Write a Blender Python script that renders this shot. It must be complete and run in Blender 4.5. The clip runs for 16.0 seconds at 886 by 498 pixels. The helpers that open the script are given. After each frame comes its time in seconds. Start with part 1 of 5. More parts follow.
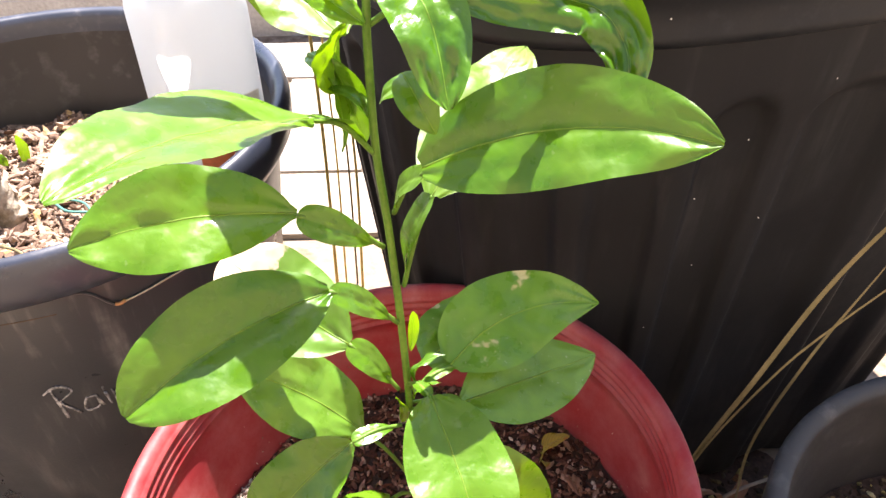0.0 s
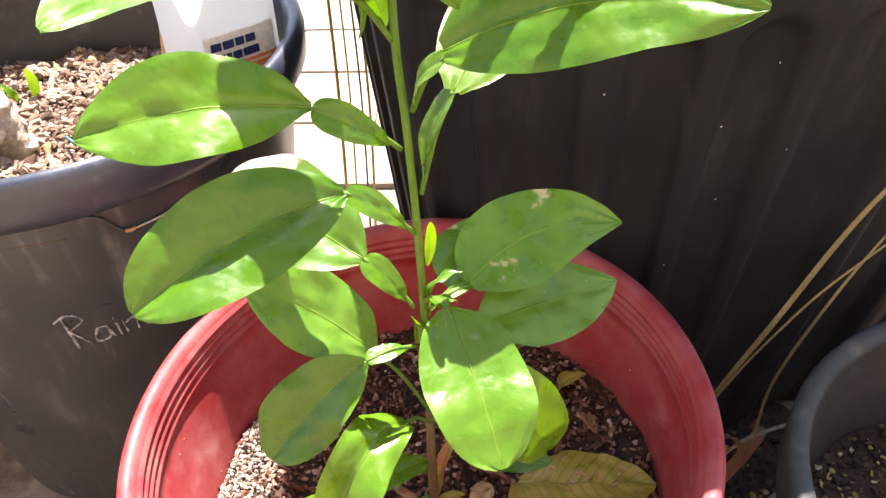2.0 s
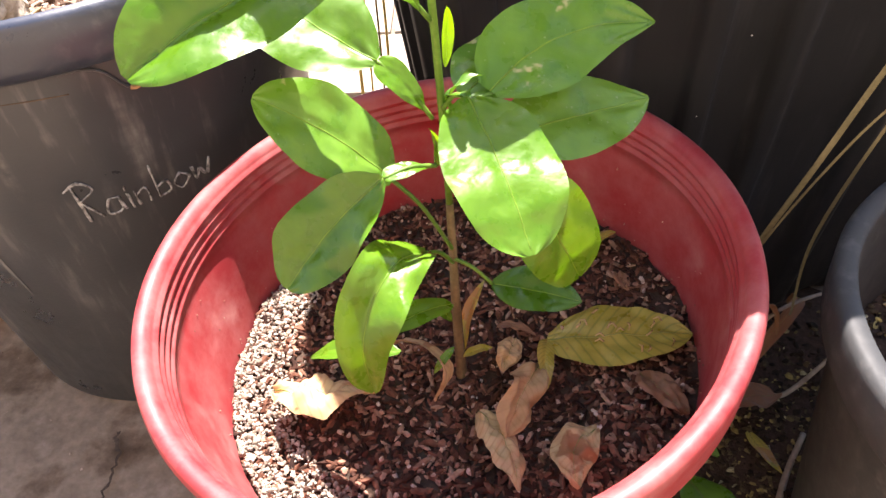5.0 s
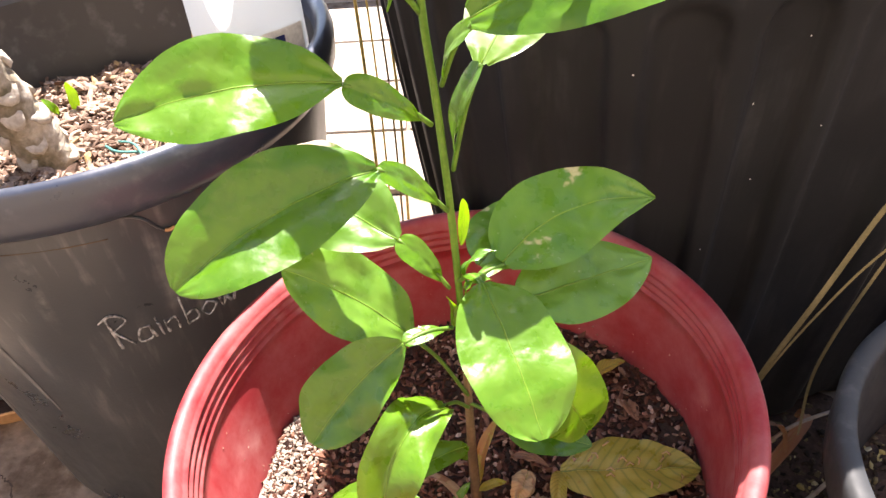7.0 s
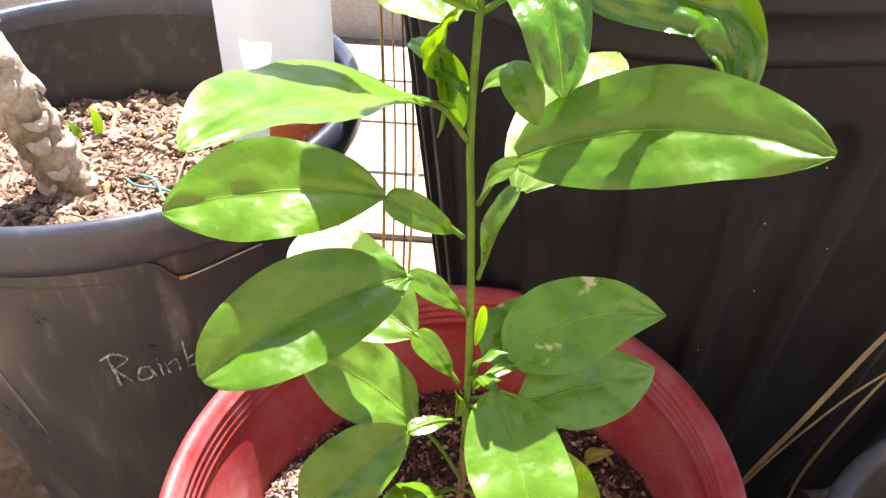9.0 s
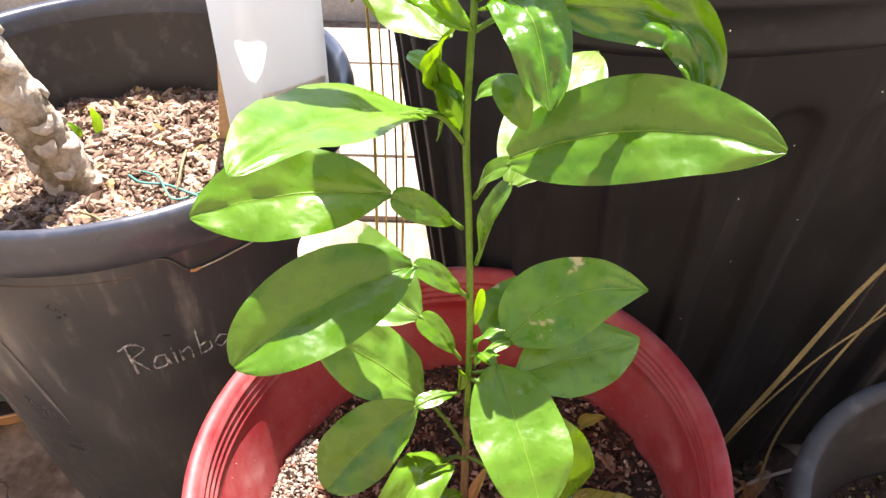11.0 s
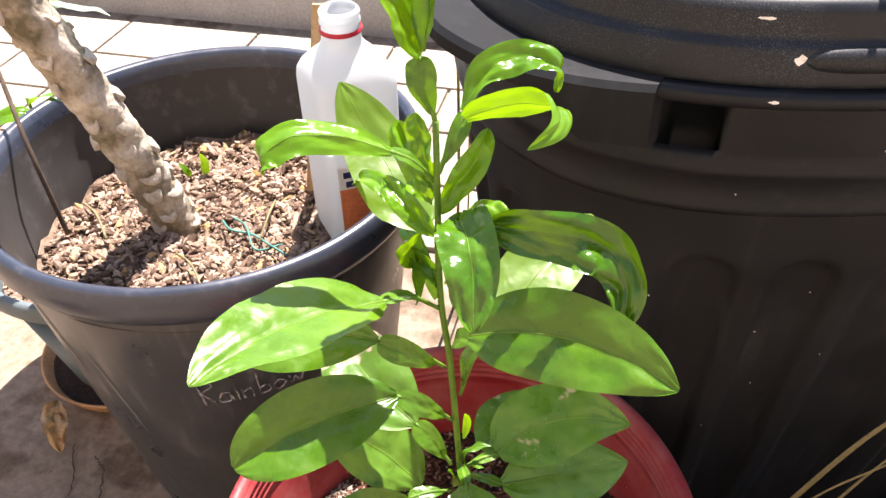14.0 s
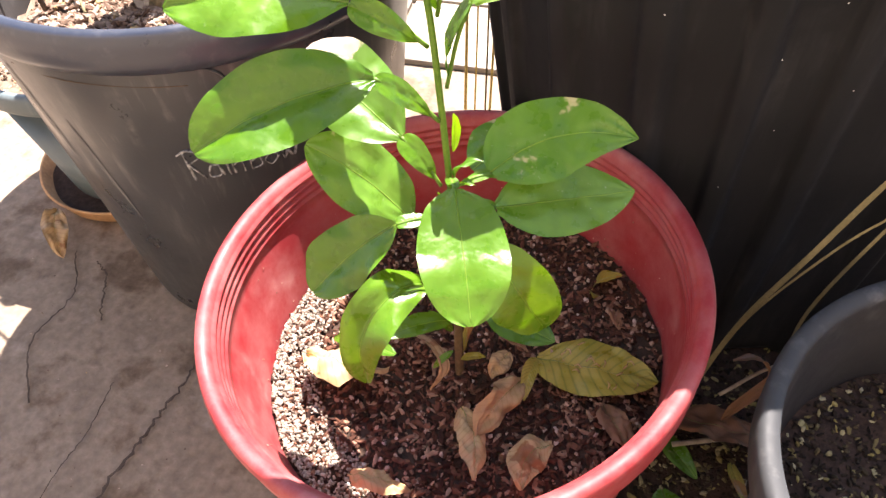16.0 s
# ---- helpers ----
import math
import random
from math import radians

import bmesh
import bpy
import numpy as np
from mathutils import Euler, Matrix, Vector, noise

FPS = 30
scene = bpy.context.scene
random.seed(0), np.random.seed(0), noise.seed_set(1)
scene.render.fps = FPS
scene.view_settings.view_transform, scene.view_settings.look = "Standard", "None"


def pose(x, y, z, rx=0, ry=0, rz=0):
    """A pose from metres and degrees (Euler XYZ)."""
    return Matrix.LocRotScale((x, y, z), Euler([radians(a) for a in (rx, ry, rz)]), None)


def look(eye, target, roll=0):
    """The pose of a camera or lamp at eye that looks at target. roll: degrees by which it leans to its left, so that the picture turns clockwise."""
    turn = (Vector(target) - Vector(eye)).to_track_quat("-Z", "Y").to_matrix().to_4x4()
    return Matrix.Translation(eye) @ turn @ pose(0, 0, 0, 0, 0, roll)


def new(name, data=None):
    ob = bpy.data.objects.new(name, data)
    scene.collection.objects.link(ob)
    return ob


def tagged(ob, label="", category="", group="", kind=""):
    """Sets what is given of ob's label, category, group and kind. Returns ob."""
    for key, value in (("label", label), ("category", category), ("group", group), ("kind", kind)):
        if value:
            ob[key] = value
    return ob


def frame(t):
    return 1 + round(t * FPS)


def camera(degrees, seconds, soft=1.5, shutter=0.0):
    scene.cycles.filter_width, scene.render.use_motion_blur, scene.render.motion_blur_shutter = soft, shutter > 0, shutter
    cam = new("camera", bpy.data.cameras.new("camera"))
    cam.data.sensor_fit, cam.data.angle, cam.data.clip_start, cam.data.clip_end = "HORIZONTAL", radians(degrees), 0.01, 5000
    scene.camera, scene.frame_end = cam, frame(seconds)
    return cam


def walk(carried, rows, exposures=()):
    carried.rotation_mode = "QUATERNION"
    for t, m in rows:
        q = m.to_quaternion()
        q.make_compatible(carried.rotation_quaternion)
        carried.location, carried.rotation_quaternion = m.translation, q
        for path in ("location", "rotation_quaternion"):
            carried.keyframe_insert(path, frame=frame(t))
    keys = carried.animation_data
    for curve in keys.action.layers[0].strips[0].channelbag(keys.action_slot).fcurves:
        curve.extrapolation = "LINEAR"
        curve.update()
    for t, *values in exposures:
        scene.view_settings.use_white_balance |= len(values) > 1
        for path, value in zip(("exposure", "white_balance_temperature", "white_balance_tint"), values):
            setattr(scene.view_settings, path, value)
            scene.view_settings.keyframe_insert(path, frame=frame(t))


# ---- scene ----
cam = camera(58.4, 16.0)
# seconds, eye in metres, yaw, pitch and roll in degrees
ROWS = [
    (0.0, 0.0362, -0.3217, 0.8043, 0.58, -38.51, -1.44),
    (0.5, 0.0235, -0.3295, 0.8010, 0.80, -39.58, -1.08),
    (1.0, 0.0245, -0.3302, 0.7982, 1.30, -39.82, -1.03),
    (1.5, 0.0295, -0.3289, 0.7825, 1.64, -40.23, -1.32),
    (2.0, 0.0324, -0.3300, 0.7714, 1.77, -40.61, -1.48),
    (2.5, 0.0224, -0.3229, 0.7692, 2.02, -40.79, -1.67),
    (3.0, 0.0229, -0.3211, 0.7627, 2.73, -40.95, -2.30),
    (3.5, 0.0246, -0.3244, 0.7511, 3.16, -40.89, -2.74),
    (4.0, 0.0294, -0.3388, 0.7349, 3.39, -40.59, -3.20),
    (4.2, 0.0323, -0.3515, 0.7045, 3.40, -41.14, -3.45),
    (6.3, 0.0271, -0.3639, 0.6927, 5.48, -45.03, -6.34),
    (6.5, 0.0289, -0.3573, 0.7162, 5.26, -43.36, -6.26),
    (7.0, 0.0322, -0.3441, 0.7584, 4.89, -39.40, -5.28),
    (7.5, 0.0282, -0.3463, 0.7888, 4.28, -37.15, -2.15),
    (8.0, 0.0313, -0.3575, 0.7901, 4.12, -36.71, -0.08),
    (8.5, 0.0250, -0.3371, 0.7857, 3.81, -37.32, 0.77),
    (8.7, 0.0195, -0.3290, 0.7900, 3.76, -37.38, 1.79),
    (10.8, 0.0076, -0.3615, 0.8196, 2.87, -39.37, -0.07),
    (11.0, 0.0094, -0.3564, 0.8274, 2.51, -39.34, 0.23),
    (11.5, 0.0132, -0.3572, 0.8769, 1.88, -39.17, 1.53),
    (12.0, 0.0385, -0.3204, 0.8831, 3.50, -39.53, 0.99),
    (12.5, 0.0666, -0.2974, 0.8990, 10.58, -39.63, -0.79),
    (13.0, 0.0944, -0.3220, 0.9270, 11.74, -39.90, -0.70),
    (13.5, 0.0928, -0.3396, 0.9381, 12.98, -40.08, -0.75),
    (14.0, 0.0845, -0.3333, 0.9324, 14.42, -40.21, -1.29),
    (14.5, 0.0886, -0.3396, 0.9072, 15.47, -40.96, -1.67),
    (15.0, 0.1200, -0.3559, 0.8688, 16.12, -44.23, -2.29),
    (15.5, 0.1258, -0.3725, 0.8366, 16.60, -47.07, -2.86),
    (16.0, 0.1139, -0.3700, 0.8146, 17.24, -48.39, -3.33),
]
walk(cam, [(t, pose(x, y, z, 90 + pitch, 0, yaw) @ pose(0, 0, 0, 0, 0, roll)) for t, x, y, z, yaw, pitch, roll in ROWS],
     [(0.0, 2.41, 6700, 17.5), (4.0, 2.48, 6700, 17.5), (6.5, 2.56, 6700, 17.5), (7.5, 2.39, 6700, 17.5), (8.5, 2.36, 6700, 17.5), (11.0, 2.30, 6700, 17.5), (12.0, 2.14, 6700, 17.5), (14.0, 1.95, 6700, 17.5), (14.5, 1.88, 6700, 17.5), (15.0, 2.03, 6700, 17.5), (16.0, 2.44, 6700, 17.5)])

# ---------------------------------------------------------------- light
SUN_ELEVATION, SUN_AZIMUTH = 62.5, 85.0  # azimuth from +x towards +y
world = bpy.data.worlds.new("sky")
scene.world = world
world.use_nodes = True
wn = world.node_tree.nodes
sky = wn.new("ShaderNodeTexSky")
sky.sky_type = "NISHITA"
sky.sun_disc = False
sky.sun_elevation = radians(SUN_ELEVATION)
sky.sun_rotation = radians(90 - SUN_AZIMUTH)
wn["Background"].inputs[1].default_value = 0.075
world.node_tree.links.new(sky.outputs[0], wn["Background"].inputs[0])
sun = new("sun", bpy.data.lights.new("sun", "SUN"))
sun.data.energy, sun.data.angle, sun.data.color = 4.75, radians(0.5), (1.0, 0.96, 0.90)
se, sa = radians(SUN_ELEVATION), radians(SUN_AZIMUTH)
sun.matrix_world = look((4 * math.cos(se) * math.cos(sa), 4 * math.cos(se) * math.sin(sa), 4 * math.sin(se)), (0, 0, 0))

# ---------------------------------------------------------------- materials


def material(name, rough=0.5, metal=0.0, spec=0.5):
    m = bpy.data.materials.new(name)
    m.use_nodes = True
    b = m.node_tree.nodes["Principled BSDF"]
    b.inputs["Roughness"].default_value = rough
    b.inputs["Metallic"].default_value = metal
    b.inputs["Specular IOR Level"].default_value = spec
    return m, m.node_tree.nodes, m.node_tree.links, b


def ramp(nodes, stops):
    r = nodes.new("ShaderNodeValToRGB")
    e = r.color_ramp.elements
    while len(e) < len(stops):
        e.new(0.5)
    for el, (p, c) in zip(e, stops):
        el.position, el.color = p, (*c, 1)
    return r


def noise_node(nodes, links, scale, detail=4, rough=0.55, coords="Object", stretch=None):
    tc = nodes.new("ShaderNodeTexCoord")
    n = nodes.new("ShaderNodeTexNoise")
    n.inputs["Scale"].default_value, n.inputs["Detail"].default_value, n.inputs["Roughness"].default_value = scale, detail, rough
    if stretch:
        mp = nodes.new("ShaderNodeMapping")
        mp.inputs["Scale"].default_value = stretch
        links.new(tc.outputs[coords], mp.inputs[0])
        links.new(mp.outputs[0], n.inputs[0])
    else:
        links.new(tc.outputs[coords], n.inputs[0])
    return n


def mixed(nodes, links, fac, a, b, blend="MIX"):
    x = nodes.new("ShaderNodeMix")
    x.data_type, x.blend_type = "RGBA", blend
    for sock, v in ((x.inputs[0], fac), (x.inputs[6], a), (x.inputs[7], b)):
        if isinstance(v, (int, float)):
            sock.default_value = v
        elif isinstance(v, tuple):
            sock.default_value = (*v, 1)
        else:
            links.new(v, sock)
    return x.outputs[2]


def bumped(nodes, links, bsdf, height, strength=0.3, dist=0.002):
    bp = nodes.new("ShaderNodeBump")
    bp.inputs["Strength"].default_value, bp.inputs["Distance"].default_value = strength, dist
    links.new(height, bp.inputs["Height"])
    links.new(bp.outputs[0], bsdf.inputs["Normal"])
    return bp


def plastic(name, dark, light, dusty, rough, dust=0.5, scratch=(60, 60, 6), spec=0.5, film=0.0):
    """Plastic with broad fading, a film of dust in patches and fine upright scratches."""
    m, n, l, b = material(name, rough, 0, spec)
    big = noise_node(n, l, 7, 5)
    fine = noise_node(n, l, 1.0, 3, 0.6, stretch=scratch)
    base = ramp(n, [(0.3, dark), (0.7, light)])
    l.new(big.outputs[0], base.inputs[0])
    mask = ramp(n, [(0.52, (0, 0, 0)), (0.78, (dust, dust, dust))])
    l.new(fine.outputs[0], mask.inputs[0])
    patch = noise_node(n, l, 14, 6, 0.7)
    pr = ramp(n, [(0.42, (0, 0, 0)), (0.68, (1, 1, 1))])
    l.new(patch.outputs[0], pr.inputs[0])
    f = mixed(n, l, 1.0, mask.outputs[0], pr.outputs[0], "MULTIPLY")
    coat = mixed(n, l, f, base.outputs[0], dusty)
    if film:
        cloud = noise_node(n, l, 24, 5, 0.7)
        cr = ramp(n, [(0.38, (0, 0, 0)), (0.72, (film, film, film))])
        l.new(cloud.outputs[0], cr.inputs[0])
        coat = mixed(n, l, cr.outputs[0], coat, dusty)
    l.new(coat, b.inputs["Base Color"])
    rr = ramp(n, [(0.3, (rough * 0.8,) * 3), (0.75, (min(1, rough * 1.4),) * 3)])
    l.new(patch.outputs[0], rr.inputs[0])
    l.new(rr.outputs[0], b.inputs["Roughness"])
    grain = noise_node(n, l, 420, 2)
    bumped(n, l, b, grain.outputs[0], 0.12, 0.0006)
    return m


def leaf_material(name, top, pale, passing, rough, glow, blotch=None, blotch_at=0.66, blister=0.35, specks=0.14, tip_share=0.0, vein_tint=None):
    """A leaf blade: waxy gloss, side veins and blisters in relief, and light that passes through."""
    m, n, l, b = material(name, rough, 0, 0.46)
    out = n["Material Output"]
    uv = n.new("ShaderNodeUVMap")
    sep = n.new("ShaderNodeSeparateXYZ")
    l.new(uv.outputs[0], sep.inputs[0])

    def calc(op, a, c):
        x = n.new("ShaderNodeMath")
        x.operation = op
        for i, v in enumerate((a, c)):
            if v is None:
                continue
            if isinstance(v, (int, float)):
                x.inputs[i].default_value = v
            else:
                l.new(v, x.inputs[i])
        return x.outputs[0]

    across = calc("ABSOLUTE", calc("SUBTRACT", sep.outputs[1], 0.5), None)
    wob = noise_node(n, l, 40, 2)
    along = calc("ADD", calc("SUBTRACT", sep.outputs[0], calc("MULTIPLY", across, 0.35)), calc("MULTIPLY", wob.outputs[0], 0.03))
    vein = calc("POWER", calc("ABSOLUTE", calc("SINE", calc("MULTIPLY", along, 38.0), None), None), 14.0)
    big = noise_node(n, l, 22, 3)
    info = n.new("ShaderNodeObjectInfo")
    mid_n = noise_node(n, l, 85, 3)
    tone = calc("ADD", calc("ADD", calc("MULTIPLY", big.outputs[0], 0.55), calc("MULTIPLY", mid_n.outputs[0], 0.42)), calc("MULTIPLY", info.outputs["Random"], 0.22))
    col = ramp(n, [(0.36, top), (0.84, pale)])
    l.new(tone, col.inputs[0])
    veined = mixed(n, l, calc("MULTIPLY", vein, 0.55 if vein_tint else 0.08), col.outputs[0], vein_tint or pale)
    rib = calc("LESS_THAN", across, 0.014)
    veined = mixed(n, l, calc("MULTIPLY", rib, 0.55), veined, pale)
    if blotch:
        bn = noise_node(n, l, 30, 4, 0.6)
        mask = ramp(n, [(blotch_at, (0, 0, 0)), (blotch_at + 0.03, (1, 1, 1))])
        l.new(calc("ADD", bn.outputs[0], calc("MULTIPLY", calc("SUBTRACT", sep.outputs[0], 0.5), tip_share)), mask.inputs[0])
        veined = mixed(n, l, mask.outputs[0], veined, blotch)
    speck = noise_node(n, l, 330, 1)
    dots = ramp(n, [(0.72, (0, 0, 0)), (0.78, (specks, specks, specks))])
    l.new(speck.outputs[0], dots.inputs[0])
    veined = mixed(n, l, dots.outputs[0], veined, (0.30, 0.36, 0.2))
    l.new(veined, b.inputs["Base Color"])
    lump = noise_node(n, l, 75, 2)
    pore = noise_node(n, l, 300, 2)
    h = calc("ADD", calc("ADD", calc("MULTIPLY", vein, -0.03), calc("MULTIPLY", lump.outputs[0], 1.3)), calc("MULTIPLY", pore.outputs[0], 0.22))
    bumped(n, l, b, h, blister, 0.0012)
    rr = ramp(n, [(0.35, (rough * 0.65,) * 3), (0.65, (rough * 1.3,) * 3)])
    l.new(mid_n.outputs[0], rr.inputs[0])
    l.new(rr.outputs[0], b.inputs["Roughness"])
    tr = n.new("ShaderNodeBsdfTranslucent")
    thr = mixed(n, l, calc("MULTIPLY", vein, 0.05), passing, pale)
    l.new(thr, tr.inputs[0])
    ms = n.new("ShaderNodeMixShader")
    ms.inputs[0].default_value = glow
    l.new(b.outputs[0], ms.inputs[1])
    l.new(tr.outputs[0], ms.inputs[2])
    l.new(ms.outputs[0], out.inputs[0])
    return m


def chip_material(name, stops, rough=0.9):
    """Loose pieces, each of its own tone."""
    m, n, l, b = material(name, rough, 0, 0.2)
    g = n.new("ShaderNodeNewGeometry")
    r = ramp(n, stops)
    l.new(g.outputs["Random Per Island"], r.inputs[0])
    fine = noise_node(n, l, 260, 4)
    fr = ramp(n, [(0.3, (0.55, 0.55, 0.55)), (0.7, (1.15, 1.15, 1.15))])
    l.new(fine.outputs[0], fr.inputs[0])
    l.new(mixed(n, l, 1.0, r.outputs[0], fr.outputs[0], "MULTIPLY"), b.inputs["Base Color"])
    bumped(n, l, b, fine.outputs[0], 0.5, 0.001)
    return m


def mottled(name, stops, scale, rough=0.8, fine_scale=180, bump=0.4, stretch=None, spec=0.3):
    m, n, l, b = material(name, rough, 0, spec)
    big = noise_node(n, l, scale, 6, 0.62, stretch=stretch)
    r = ramp(n, stops)
    l.new(big.outputs[0], r.inputs[0])
    fine = noise_node(n, l, fine_scale, 4)
    fr = ramp(n, [(0.25, (0.75, 0.75, 0.75)), (0.75, (1.12, 1.12, 1.12))])
    l.new(fine.outputs[0], fr.inputs[0])
    l.new(mixed(n, l, 1.0, r.outputs[0], fr.outputs[0], "MULTIPLY"), b.inputs["Base Color"])
    bumped(n, l, b, fine.outputs[0], bump, 0.0015)
    return m


LEAF = leaf_material("citrus_leaf", (0.032, 0.098, 0.003), (0.093, 0.194, 0.009), (0.22, 0.46, 0.004), 0.33, 0.15, blister=0.5)
YOUNG = leaf_material("young_leaf", (0.042, 0.130, 0.003), (0.125, 0.27, 0.010), (0.34, 0.58, 0.004), 0.20, 0.26, blister=0.7)
GLOSSY = leaf_material("glossy_leaf", (0.030, 0.095, 0.003), (0.09, 0.20, 0.010), (0.24, 0.46, 0.006), 0.20, 0.08, blister=0.9)
# leaf green paled to put backlight and sheen into the colour
BACKLIT_PALE = leaf_material("backlit_pale_leaf", (0.075, 0.165, 0.014), (0.15, 0.27, 0.035), (0.42, 0.64, 0.05), 0.42, 0.42, blister=0.4)
OLD = leaf_material("blotched_leaf", (0.056, 0.155, 0.011), (0.16, 0.31, 0.036), (0.24, 0.44, 0.010), 0.36, 0.16, (0.46, 0.40, 0.22), 0.64, specks=0.75)
BLEACHED = leaf_material("bleached_leaf", (0.06, 0.15, 0.014), (0.13, 0.25, 0.035), (0.22, 0.38, 0.03), 0.4, 0.25, (0.57, 0.45, 0.35), 0.62, tip_share=0.75)
YELLOW = leaf_material("yellowing_leaf", (0.21, 0.22, 0.024), (0.46, 0.335, 0.06), (0.5, 0.36, 0.04), 0.4, 0.12, (0.34, 0.16, 0.035), 0.56, vein_tint=(0.085, 0.125, 0.018))
DRY = leaf_material("dry_leaf", (0.36, 0.20, 0.085), (0.60, 0.43, 0.23), (0.5, 0.3, 0.12), 0.6, 0.15, (0.27, 0.12, 0.05), 0.58, vein_tint=(0.34, 0.19, 0.09))
BROWN = leaf_material("brown_leaf", (0.16, 0.07, 0.035), (0.30, 0.15, 0.08), (0.25, 0.12, 0.05), 0.65, 0.15)
GREENSTEM = mottled("green_stem", [(0.3, (0.055, 0.125, 0.012)), (0.7, (0.13, 0.24, 0.03))], 60, 0.45, 300, 0.3)
BARKSTEM = mottled("brown_stem", [(0.3, (0.075, 0.060, 0.026)), (0.7, (0.20, 0.145, 0.07))], 80, 0.85, 300, 0.8, (1, 1, 0.2))
RIB = leaf_material("leaf_rib", (0.17, 0.29, 0.04), (0.25, 0.37, 0.07), (0.38, 0.52, 0.06), 0.4, 0.5, blister=0.05)
RIB_YELLOW = mottled("yellow_leaf_rib", [(0.3, (0.14, 0.16, 0.03)), (0.7, (0.22, 0.22, 0.06))], 60, 0.5, 300, 0.1)
RED = plastic("red_plastic", (0.225, 0.013, 0.017), (0.29, 0.021, 0.025), (0.50, 0.27, 0.25), 0.6, 0.85, (18, 18, 18), film=0.26)
# tub plastic with the sky's blue reflection tinted into the base colour
SKYTINT_RIM = plastic("sky_tinted_rim", (0.022, 0.027, 0.042), (0.038, 0.045, 0.066), (0.20, 0.20, 0.21), 0.30, 0.4, (90, 90, 90), 0.6)
BLACK = plastic("black_tub_plastic", (0.028, 0.031, 0.037), (0.050, 0.053, 0.060), (0.25, 0.24, 0.235), 0.31, 0.75, (90, 90, 7), 0.45)
# inner walls: the shade inside tub and grey pot, put into the colour
SHADED_INNER = plastic("shaded_inner_plastic", (0.026, 0.024, 0.024), (0.044, 0.041, 0.040), (0.20, 0.19, 0.185), 0.45, 0.6, (40, 40, 40), 0.4)
BIN = plastic("bin_plastic", (0.0128, 0.0134, 0.0150), (0.0206, 0.0216, 0.0238), (0.060, 0.061, 0.063), 0.62, 0.55, (60, 60, 3), 0.08)
# planter's plastic again, darkened and blued for the collar's shade and sky sheen
SHADED_BINRIM = plastic("shaded_planter_rim", (0.0054, 0.0068, 0.0092), (0.0088, 0.0108, 0.0142), (0.04, 0.045, 0.05), 0.45, 0.4, (120, 120, 120), 0.24)
LID = plastic("bin_lid_plastic", (0.0060, 0.0076, 0.0104), (0.0100, 0.0124, 0.0166), (0.20, 0.215, 0.23), 0.42, 0.7, (1300, 1300, 1300), 0.32)
GREY = plastic("grey_pot_plastic", (0.029, 0.030, 0.031), (0.054, 0.056, 0.058), (0.24, 0.23, 0.22), 0.68, 0.5, (70, 70, 70), 0.4)
BLUE = plastic("blue_grey_plastic", (0.07, 0.095, 0.105), (0.11, 0.14, 0.15), (0.3, 0.33, 0.34), 0.5, 0.4)
CLAY = mottled("clay_saucer", [(0.3, (0.34, 0.18, 0.08)), (0.7, (0.50, 0.29, 0.14))], 25, 0.75)
SOIL = mottled("dark_soil", [(0.3, (0.028, 0.017, 0.012)), (0.7, (0.075, 0.044, 0.03))], 120, 0.95, 400, 0.8)
SOIL_TAN = mottled("dry_soil", [(0.3, (0.11, 0.073, 0.050)), (0.7, (0.25, 0.178, 0.13))], 120, 0.95, 400, 0.8)
CHIPS = chip_material("bark_chips", [(0.0, (0.022, 0.010, 0.007)), (0.45, (0.088, 0.034, 0.020)), (0.8, (0.19, 0.088, 0.055)), (1.0, (0.40, 0.26, 0.18))])
CHIPS_TAN = chip_material("tan_bark_chips", [(0.0, (0.08, 0.046, 0.031)), (0.3, (0.19, 0.122, 0.087)), (0.65, (0.32, 0.228, 0.17)), (0.9, (0.45, 0.345, 0.27)), (1.0, (0.44, 0.28, 0.11))])
CHIPS_DARK = chip_material("compost_chips", [(0.0, (0.016, 0.011, 0.007)), (0.6, (0.045, 0.030, 0.019)), (0.82, (0.12, 0.09, 0.045)), (0.93, (0.34, 0.27, 0.09)), (1.0, (0.42, 0.38, 0.24))])
PALELEAF = leaf_material("pale_leaf", (0.32, 0.42, 0.36), (0.45, 0.55, 0.48), (0.45, 0.6, 0.45), 0.5, 0.4)
PERLITE = chip_material("perlite", [(0.0, (0.26, 0.13, 0.09)), (0.6, (0.42, 0.27, 0.20)), (1.0, (0.62, 0.50, 0.42))])
LIT_SAND = chip_material("lit_pale_sand", [(0.0, (0.16, 0.12, 0.09)), (0.4, (0.32, 0.26, 0.21)), (1.0, (0.52, 0.46, 0.39))])
CONCRETE = mottled("concrete", [(0.34, (0.085, 0.055, 0.034)), (0.43, (0.175, 0.125, 0.085)), (0.50, (0.265, 0.205, 0.152)), (0.57, (0.205, 0.155, 0.112)), (0.68, (0.33, 0.27, 0.215))], 8, 0.9, 90, 0.6)
# cream of the added wall, bright enough to give warm fill
BOUNCE_CREAM = mottled("bounce_cream", [(0.3, (0.46, 0.365, 0.265)), (0.7, (0.54, 0.445, 0.335))], 4, 0.9, 150, 0.3)
STEP = mottled("grey_step", [(0.3, (0.30, 0.29, 0.28)), (0.7, (0.4, 0.39, 0.38))], 6, 0.9, 120, 0.3)
PAVING = mottled("cream_paving", [(0.3, (0.25, 0.208, 0.162)), (0.5, (0.315, 0.268, 0.215)), (0.7, (0.37, 0.32, 0.265))], 5, 0.9, 100, 0.4)
CRACK = mottled("crack_dirt", [(0.3, (0.05, 0.035, 0.025)), (0.7, (0.11, 0.08, 0.06))], 50, 0.95)
